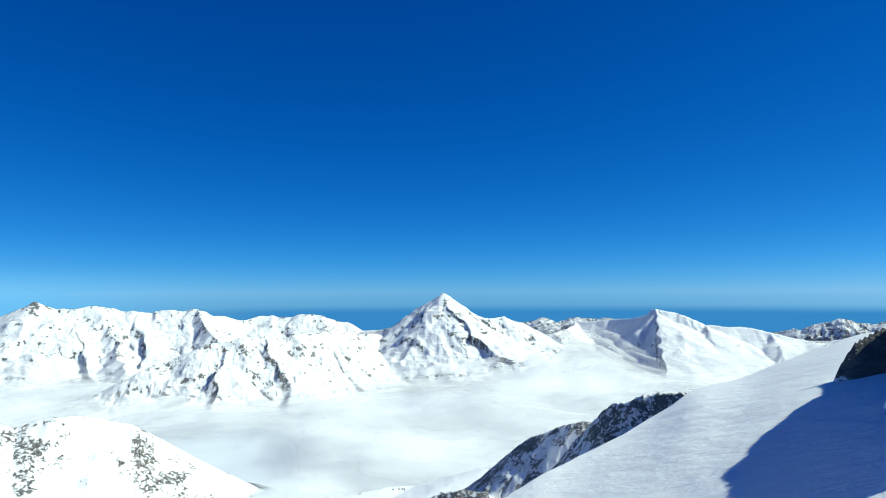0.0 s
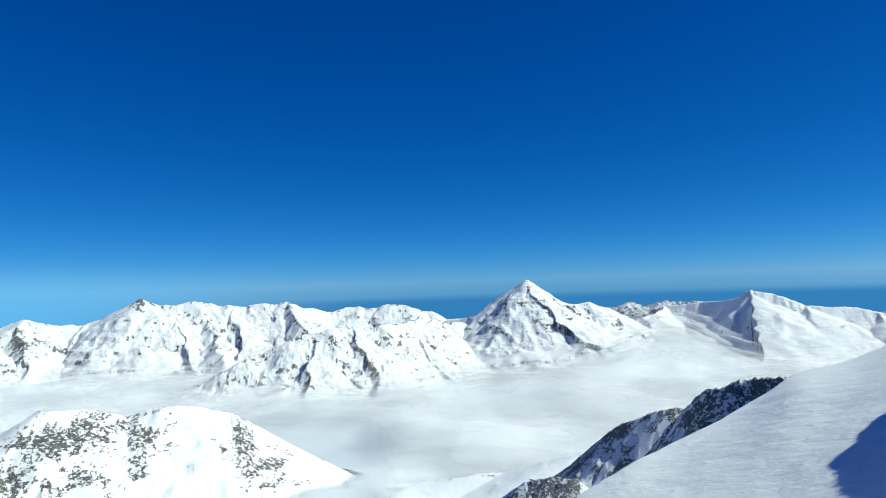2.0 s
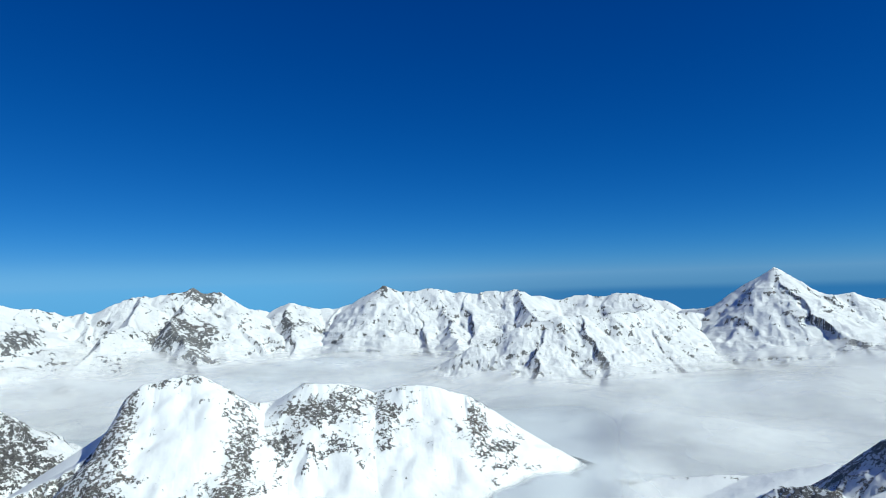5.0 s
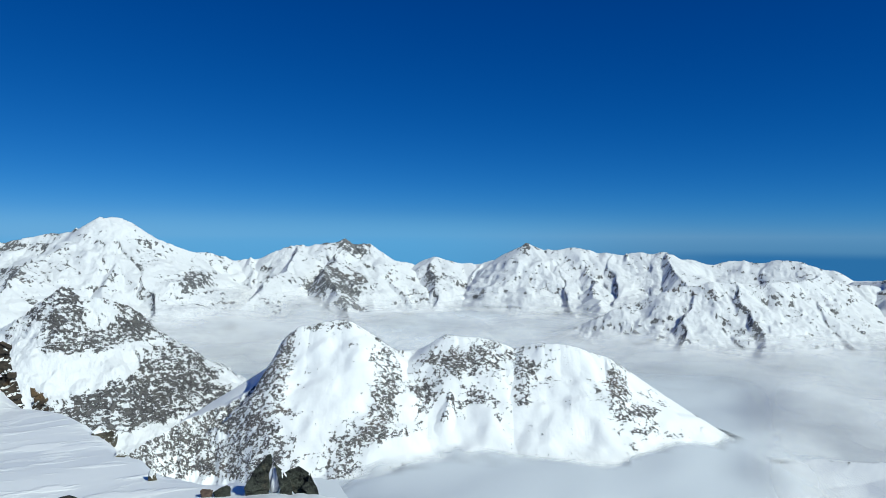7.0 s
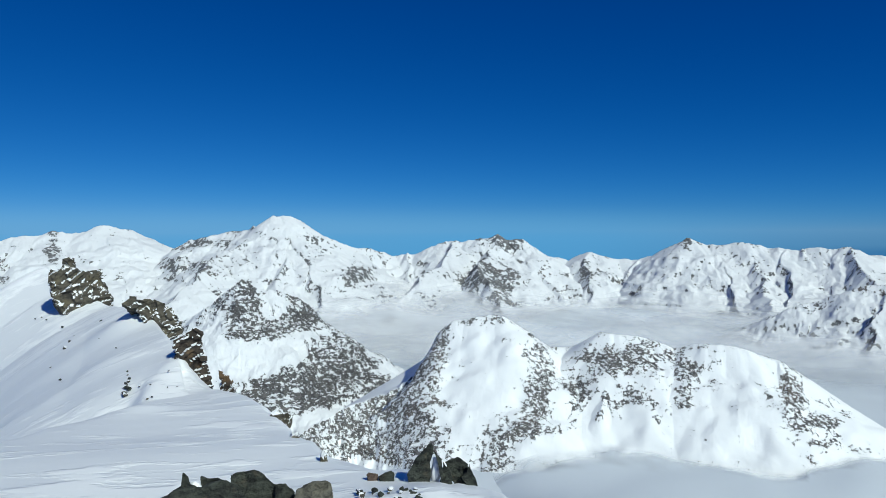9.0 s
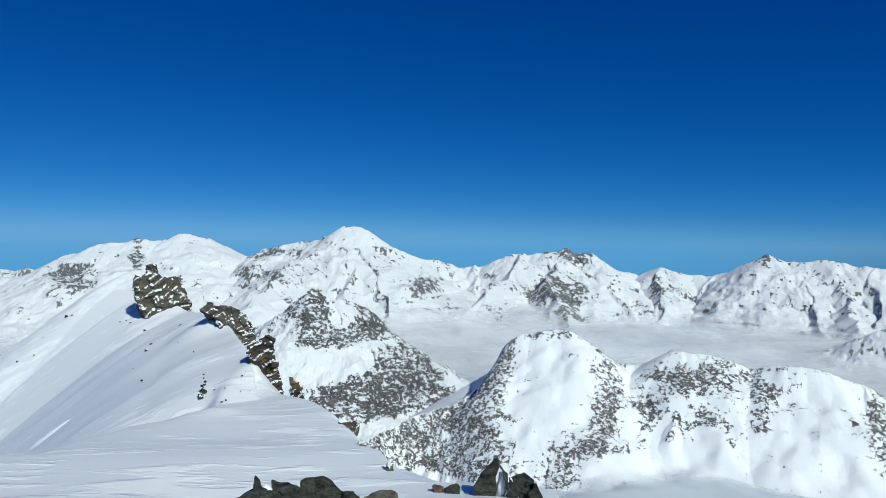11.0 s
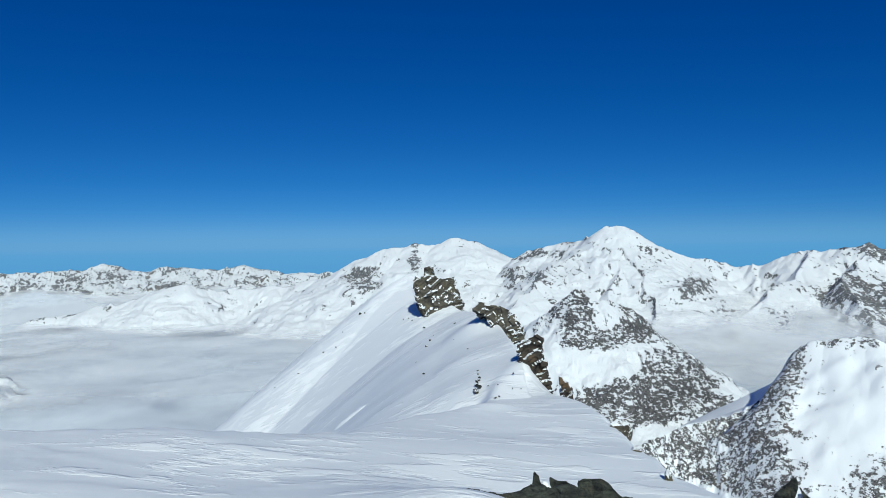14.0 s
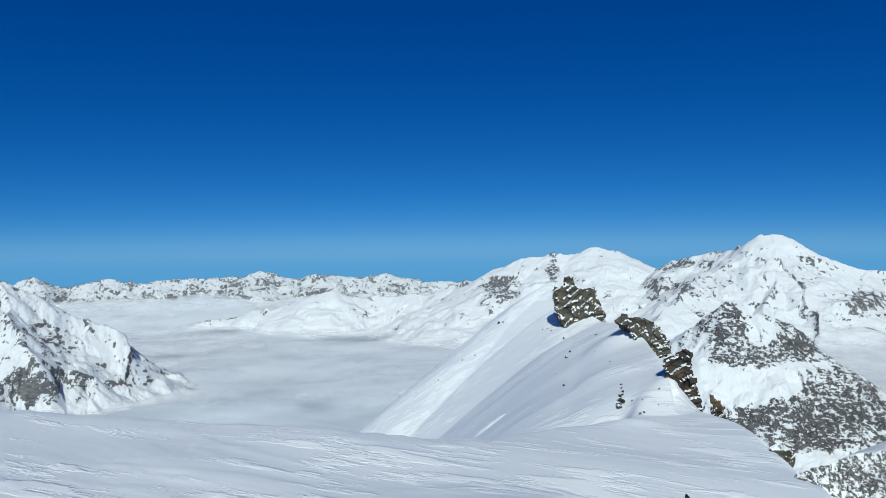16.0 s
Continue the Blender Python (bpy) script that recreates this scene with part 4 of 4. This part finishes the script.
def snow_cap(bm, thick, level=0.55, seed=0):
    """Snow lying on the faces of a block that look up."""
    bm.normal_update()
    off = Vector((seed * 2.3, 0, 0))
    keep = [f for f in bm.faces if f.normal.z + 0.5 * noise.noise(f.calc_center_median() * 2.5 + off) > level]
    verts = {v for f in keep for v in f.verts}
    cap = bmesh.new()
    got = {}
    rim = {v for v in verts if any(f not in set(v.link_faces) & set(keep) for f in v.link_faces)} if len(keep) < 900 else set()
    for v in verts:
        got[v] = cap.verts.new(v.co + Vector((0, 0, -0.01 if v in rim else thick)))
    for f in keep:
        cap.faces.new([got[v] for v in f.verts])
    # only the largest sheet stays
    left, best = set(cap.faces), []
    while left:
        todo, sheet = [left.pop()], []
        while todo:
            f = todo.pop()
            sheet.append(f)
            for e in f.edges:
                for g in e.link_faces:
                    if g in left:
                        left.discard(g)
                        todo.append(g)
        if len(sheet) > len(best):
            best = sheet
    stay = set(best)
    bmesh.ops.delete(cap, geom=[f for f in cap.faces if f not in stay], context="FACES")
    return cap


def on_ground(bearing, dist):
    a = radians(bearing)
    x, y = -math.sin(a) * dist, math.cos(a) * dist
    return Vector((x, y, float(summit_height(np.array([[x]]), np.array([[y]]))[0, 0])))


def outcrop(name, label, bearing, dist, blocks, mat, seed, cap=0.03, level=0.55, category="rock", grow=1.0):
    """A crag of several blocks: each is (across, away, up, width, depth, height, turn, lean), metres and degrees from its foot."""
    foot = on_ground(bearing, dist)
    top = None
    for k, (dx, dy, dz, w, d, h, turn, lean) in enumerate(blocks):
        bm = rock_shape((w * 0.65 * grow, d * 0.65 * grow, h * 0.65 * grow), seed + k * 7, 16, 0.06, 5 if w > 0.5 else 3)
        bm.transform(pose(dx * 1.2, dy * 1.2, dz * 1.2, 0, lean, turn))
        patch = snow_cap(bm, cap, level, seed + k)
        ob = link_mesh(name if top is None else "block", bm, mat, top)
        if top is None:
            top = ob
        if len(patch.faces) > 4:
            link_mesh("snow_cap", patch, m_cap, top, "thin crust of wind-packed snow", flat=False)
        else:
            patch.free()
    top.matrix_world = Matrix.Translation(foot) @ pose(0, 0, 0, 0, 0, bearing)
    return tagged(top, label, category)


m_cap = mountain_material("crust", 0.3)
m_brown = rock_material("brown_schist", (0.014, 0.011, 0.009, 1), (0.065, 0.048, 0.034, 1), (0.2, 0.12, 0.05, 1), 0.62)
m_olive = rock_material("olive_schist", (0.03, 0.027, 0.022, 1), (0.115, 0.1, 0.072, 1), (0.15, 0.125, 0.07, 1), 0.46)
m_green = rock_material("green_slate", (0.01, 0.012, 0.011, 1), (0.066, 0.074, 0.058, 1), (0.1, 0.082, 0.055, 1), 1.3, 0.35)
m_tan = rock_material("tan_gneiss", (0.05, 0.047, 0.038, 1), (0.2, 0.185, 0.14, 1), (0.24, 0.19, 0.1, 1), 1.35, 0.35)
m_rust = rock_material("rusty_stone", (0.07, 0.045, 0.035, 1), (0.2, 0.14, 0.11, 1), (0.25, 0.12, 0.06, 1), 1.1)


def ground_at(bearing, height):
    """Where a line of sight at that bearing and height in degrees meets the summit snow: its distance."""
    r = np.arange(3.0, 70.0, 0.02)
    a = radians(bearing)
    under = EYE + r * math.tan(radians(height)) < summit_height(-math.sin(a) * r, math.cos(a) * r)
    return float(r[int(np.argmax(under))]) if under.any() else float(np.interp(bearing, EDGE_AT, EDGE_R))


outcrop("rock", "squat dark boulder by the cornice", 63.9, 11.2, [(0, 0, 0.1, 0.3, 0.26, 0.3, 25, 5), (0.16, 0.05, 0.02, 0.22, 0.2, 0.2, 60, 10)], m_olive, 281)
for k, (b, h, w, tall) in enumerate(((62.6, -15.2, 0.26, 0.12), (62.0, -15.7, 0.32, 0.12), (61.4, -15.6, 0.26, 0.18), (60.9, -16, 0.2, 0.16), (62.4, -16.2, 0.2, 0.08), (60.3, -17.2, 0.14, 0.26), (60.2, -17.9, 0.14, 0.16))):
    tagged(outcrop("rock", "splintered stone sticking out of the snow", b, ground_at(b, h), [(0, 0, 0.03, w, w * 0.6, tall, 40 * k, 12)], m_olive, 300 + k * 11), group="stones along the cornice")


def slab_shape(outline, depth, seed, soft=False, size=1.0, rough=1.0):
    """A broken slab seen from its edge: an outline of across and up in metres, thickened, chipped and stepped along its layers; soft: a lump of snow instead."""
    bm = bmesh.new()
    front = [bm.verts.new((x, 0, z)) for x, z in outline]
    face = bm.faces.new(front)
    got = bmesh.ops.extrude_face_region(bm, geom=[face])
    mid = sum((v.co for v in front), Vector()) / len(front)
    for v in [g for g in got["geom"] if isinstance(g, bmesh.types.BMVert)]:
        v.co = mid + (v.co - mid) * 0.88 + Vector((0, depth, -0.3 * depth))
    bmesh.ops.recalc_face_normals(bm, faces=bm.faces[:])
    bmesh.ops.bevel(bm, geom=bm.edges[:], offset=0.03 if soft else 0.005 * size, segments=1, affect="EDGES", clamp_overlap=True)
    bmesh.ops.triangulate(bm, faces=bm.faces[:])
    for k in range(4):
        long = [e for e in bm.edges if e.calc_length() > 0.03 * size]
        if not long:
            break
        bmesh.ops.subdivide_edges(bm, edges=long, cuts=1, use_grid_fill=True)
        bmesh.ops.triangulate(bm, faces=bm.faces[:])
    if soft:
        for k in range(20):
            bmesh.ops.smooth_vert(bm, verts=bm.verts[:], factor=0.5, use_axis_x=True, use_axis_y=True, use_axis_z=True)
    bm.normal_update()
    off = Vector((seed * 1.3, seed * 0.7, 0))
    for v in bm.verts:
        p = v.co
        if soft:
            v.co = p + v.normal * 0.012 * noise.noise(p * 8 + off)
            continue
        u = p / size
        q = Vector((u.x * 7 + u.z * 4, u.y * 8, u.z * 15 - u.x * 8)) + off + 1.7 * noise.noise_vector(u * 3.1 + off)
        step = 0.013 * (noise.cell(q) - 0.5) * rough + 0.008 * noise.noise(u * 6 + off) * rough + 0.003 * noise.noise(u * 24 + off)
        v.co = p + v.normal * step * size
        v.co.y += 0.22 * p.z
    return bm


kinds = {"green": m_green, "tan": m_tan, "rust": m_rust, "snow": m_snow}
count = itertools.count(40)


def slab(kind, label, bearing, dist, across, low, depth, outline):
    """A slab whose outline is given in millimetres across and above its lowest point; its foot goes on down into the snow."""
    a, k = radians(bearing), next(count)
    foot = Vector((-math.sin(a) * dist + math.cos(a) * across, math.cos(a) * dist + math.sin(a) * across, low))
    under = float(summit_height(np.array([[foot.x]]), np.array([[foot.y]]))[0, 0]) - low - 0.08
    tall = max(z for x, z in outline)
    shape = [(x / 1000, min(z / 1000, under + 0.05) if z < 0.12 * tall else z / 1000) for x, z in outline]
    ob = link_mesh("snow_patch" if kind == "snow" else "rock", slab_shape(shape, depth, k, kind == "snow"), kinds[kind], flat=kind != "snow")
    ob.matrix_world = Matrix.Translation(foot) @ pose(0, 0, 0, 0, 0, bearing)
    if kind == "snow":
        return tagged(ob, label, "snow", "snow between the slabs")
    return tagged(ob, label, "rock", "slate blocks at our feet")


def crag(kind, label, bearing, dist, across, low, depth, size, outline):
    """A crag that breaks out of the ridge, built like a slab but larger and rougher, with snow on its ledges."""
    a, k = radians(bearing), next(count)
    foot = Vector((-math.sin(a) * dist + math.cos(a) * across, math.cos(a) * dist + math.sin(a) * across, low))
    bm = slab_shape([(x / 1000, z / 1000) for x, z in outline], depth, k, False, size, 2.8)
    mat = {"olive": m_olive, "brown": m_brown}[kind]
    ob = link_mesh("rock_outcrop", bm, mat)
    ob.matrix_world = Matrix.Translation(foot) @ pose(0, 0, 0, 0, 0, bearing)
    return tagged(ob, label, "rock")


crag("olive", "snow-streaked brown crag on top of the ridge", 78.0, 30.50, -0.07, -1.61, 1.20, 2.8,
     ((-1113, 1438), (-1056, 1954), (-681, 1900), (-579, 2274), (-221, 2361), (-164, 1937), (208, 1743), (772, 1873), (791, 1403), (1036, 1023), (1188, 598), (1115, 223), (315, 0), (-623, 109), (-988, 681)))
crag("olive", "dark slanting block of layered olive rock", 72.6, 21.40, -0.16, -1.43, 0.90, 2.2,
     ((-886, 1087), (-635, 1282), (-472, 1248), (-52, 1179), (333, 1058), (522, 848), (741, 521), (780, 130), (380, 0), (60, 131), (-258, 493), (-512, 855)))
crag("brown", "undercut brown crag with rusty orange foot", 69.4, 15.70, -0.21, -2.12, 0.80, 2.0,
     ((-451, 1494), (-191, 1615), (43, 1702), (172, 1618), (187, 1381), (241, 1002), (307, 718), (404, 435), (436, 55), (158, 0), (-71, 281), (-347, 610), (-493, 919), (-395, 1184)))
crag("brown", "small rock rib at the cornice edge", 67.2, 14.40, -0.09, -2.00, 0.50, 1.5,
     ((-182, 898), (-15, 816), (78, 602), (182, 238), (179, 0), (38, 81), (-104, 423), (-177, 638)))

slab("green", "long dark green slate slab with a spear-like tip", 70.2, 5.55, -0.01, -0.69, 0.42,
     ((-664, 388), (-530, 389), (-302, 355), (-149, 389), (-101, 422), (-58, 442), (24, 450), (96, 422), (274, 461), (370, 400), (419, 328), (470, 270), (490, 20), (-260, 0), (-321, 283), (-452, 335)))
slab("green", "upright dark splinter of slate", 70.2, 5.72, -0.03, -0.48, 0.07,
     ((-69, 0), (-40, 170), (-30, 257), (-16, 308), (2, 300), (37, 265), (53, 179), (64, 7)))
slab("snow", "wind-packed snow caught between the slabs", 70.2, 5.77, 0.06, -0.49, 0.12,
     ((-64, 267), (16, 256), (59, 153), (57, 6), (-68, 0)))
slab("green", "low brown-green slate block", 70.2, 5.82, 0.21, -0.55, 0.20,
     ((-130, 295), (-59, 266), (3, 264), (86, 222), (112, 173), (110, 12), (-121, 0)))
slab("green", "dark angular block of green slate", 70.2, 5.78, 0.46, -0.53, 0.30,
     ((-187, 0), (-158, 220), (-144, 271), (-105, 282), (43, 288), (107, 241), (204, 151), (241, 22)))
slab("green", "small dark slate block beside snow", 66.0, 5.74, 0.30, -0.59, 0.16,
     ((-97, 0), (-78, 238), (6, 239), (75, 161), (95, 16)))
slab("tan", "olive-brown weathered block of gneiss", 66.0, 5.50, 0.50, -0.57, 0.30,
     ((-164, 0), (-139, 193), (-122, 236), (-20, 278), (116, 288), (154, 258), (175, 31)))
slab("rust", "small flat stone of reddish rock", 56.5, 7.15, 0.03, -0.83, 0.08,
     ((-58, 20), (-32, 44), (68, 24), (59, 4), (-37, 0)))
slab("green", "small dark stone in the snow", 56.5, 7.1, 0.19, -0.84, 0.16,
     ((-98, 20), (-9, 62), (37, 72), (74, 48), (70, 8), (-73, 0)))
slab("green", "pointed wedge of green slate", 51.0, 7.00, -0.13, -0.84, 0.20,
     ((-169, 59), (-83, 212), (13, 296), (42, 364), (98, 369), (109, 295), (80, 210), (68, 0), (-158, 13)))
slab("snow", "wind-packed snow caught between the slabs", 51.0, 7.02, 0.00, -0.87, 0.14,
     ((-28, 320), (45, 234), (73, 159), (43, 0), (-81, 24), (-51, 235)))
slab("green", "dark splinter of slate", 51.0, 6.97, 0.03, -0.69, 0.08,
     ((-53, 165), (36, 74), (36, 0), (-20, 34)))
slab("green", "dark leaning shard of slate", 51.0, 6.95, 0.10, -0.87, 0.10,
     ((-34, 238), (44, 147), (65, 0), (-75, 13)))
slab("green", "low brown block of slate", 51.0, 7.05, 0.21, -0.85, 0.14,
     ((-134, 180), (8, 224), (121, 160), (109, 0), (-16, 13), (-89, 93)))
slab("green", "thin dark shard of slate", 51.0, 6.95, 0.35, -0.98, 0.08,
     ((-19, 318), (53, 170), (103, 0), (14, 23), (-98, 183), (-53, 239)))

# loose stones: rubble between the blocks, a tuft of stones on the ridge and single ones down its flank
rnd = random.Random(5)
stones = [(rnd.uniform(52.4, 57.4), rnd.uniform(-21.6, -20.1), rnd.uniform(0.04, 0.12)) for k in range(46)]
stones += [(74.9 + rnd.uniform(-0.35, 0.35) * q, -12.0 + 1.9 * (1 - q), 0.11 * (0.5 + q)) for q in (0.1, 0.25, 0.4, 0.5, 0.6, 0.7, 0.8, 0.9, 1.0, 1.0, 0.75, 0.95)]
stones += [(79.3, -6.8, 0.3), (79.1, -8.3, 0.45), (78.8, -7.9, 0.35), (78.5, -7.5, 0.3), (76.7, -6.5, 0.3), (76.8, -7.8, 0.2), (75.7, -8.55, 0.15), (74.1, -11.45, 0.14), (73.3, -11.4, 0.1),
           (73.5, -12.4, 0.16), (73.2, -12.3, 0.12), (72.0, -10.5, 0.16), (72.1, -11.7, 0.09), (71.4, -11.7, 0.09), (79.4, -10.5, 0.2), (80.0, -9.6, 0.22), (84.6, -5.6, 0.5), (84.2, -5.5, 0.3), (87.6, -8.6, 0.3),
           (86.6, -8.2, 0.3), (81.0, -6.1, 0.2), (80.6, -6.0, 0.2), (80.3, -6.2, 0.2), (89.6, -10.2, 0.3), (91.5, -11.2, 0.25), (86.0, -7.0, 0.2)]
for k, (b, h, w) in enumerate(stones):
    w = w * (0.9 if 74.3 < b < 75.5 else 0.42 if b > 71 else 0.8)
    r = ground_at(b, h)
    bm = rock_shape((w * 0.6, w * 0.45, w * 0.4), 700 + k, 8, 0.0, 2, 0.7)
    ob = link_mesh("stone", bm, (m_green, m_olive)[k % 2])
    ob.matrix_world = Matrix.Translation(on_ground(b, r) + Vector((0, 0, w * 0.15))) @ pose(0, 0, 0, rnd.uniform(-20, 20), rnd.uniform(-20, 20), rnd.uniform(0, 360))
    tagged(ob, "loose dark stone lying on the snow", "stone", "loose stones")

# a raised lens of snow that stands in for a sunlit patch on the ridge's shaded flank
bm = bmesh.new()
bmesh.ops.create_icosphere(bm, subdivisions=4, radius=1.0)
for v in bm.verts:
    p = v.co
    v.co = Vector((p.x * 0.75, p.y * 0.28 * (1 - 0.5 * p.x), p.z * 0.07 * (1 + 0.4 * noise.noise(p * 3))))
patch = link_mesh("sunlit_patch", bm, m_snow, flat=False)
r = ground_at(85.4, -13.7)
here, aside, beyond = on_ground(85.4, r), on_ground(84.9, r), on_ground(85.4, r + 0.3)
up = (aside - here).cross(beyond - here).normalized()
patch.matrix_world = Matrix.Translation(here) @ up.to_track_quat("Z", "Y").to_matrix().to_4x4() @ pose(0, 0, 0, 0, 0, 70)
tagged(patch, "raised snow lens in place of a sunlit patch on the slope", "snow drift")
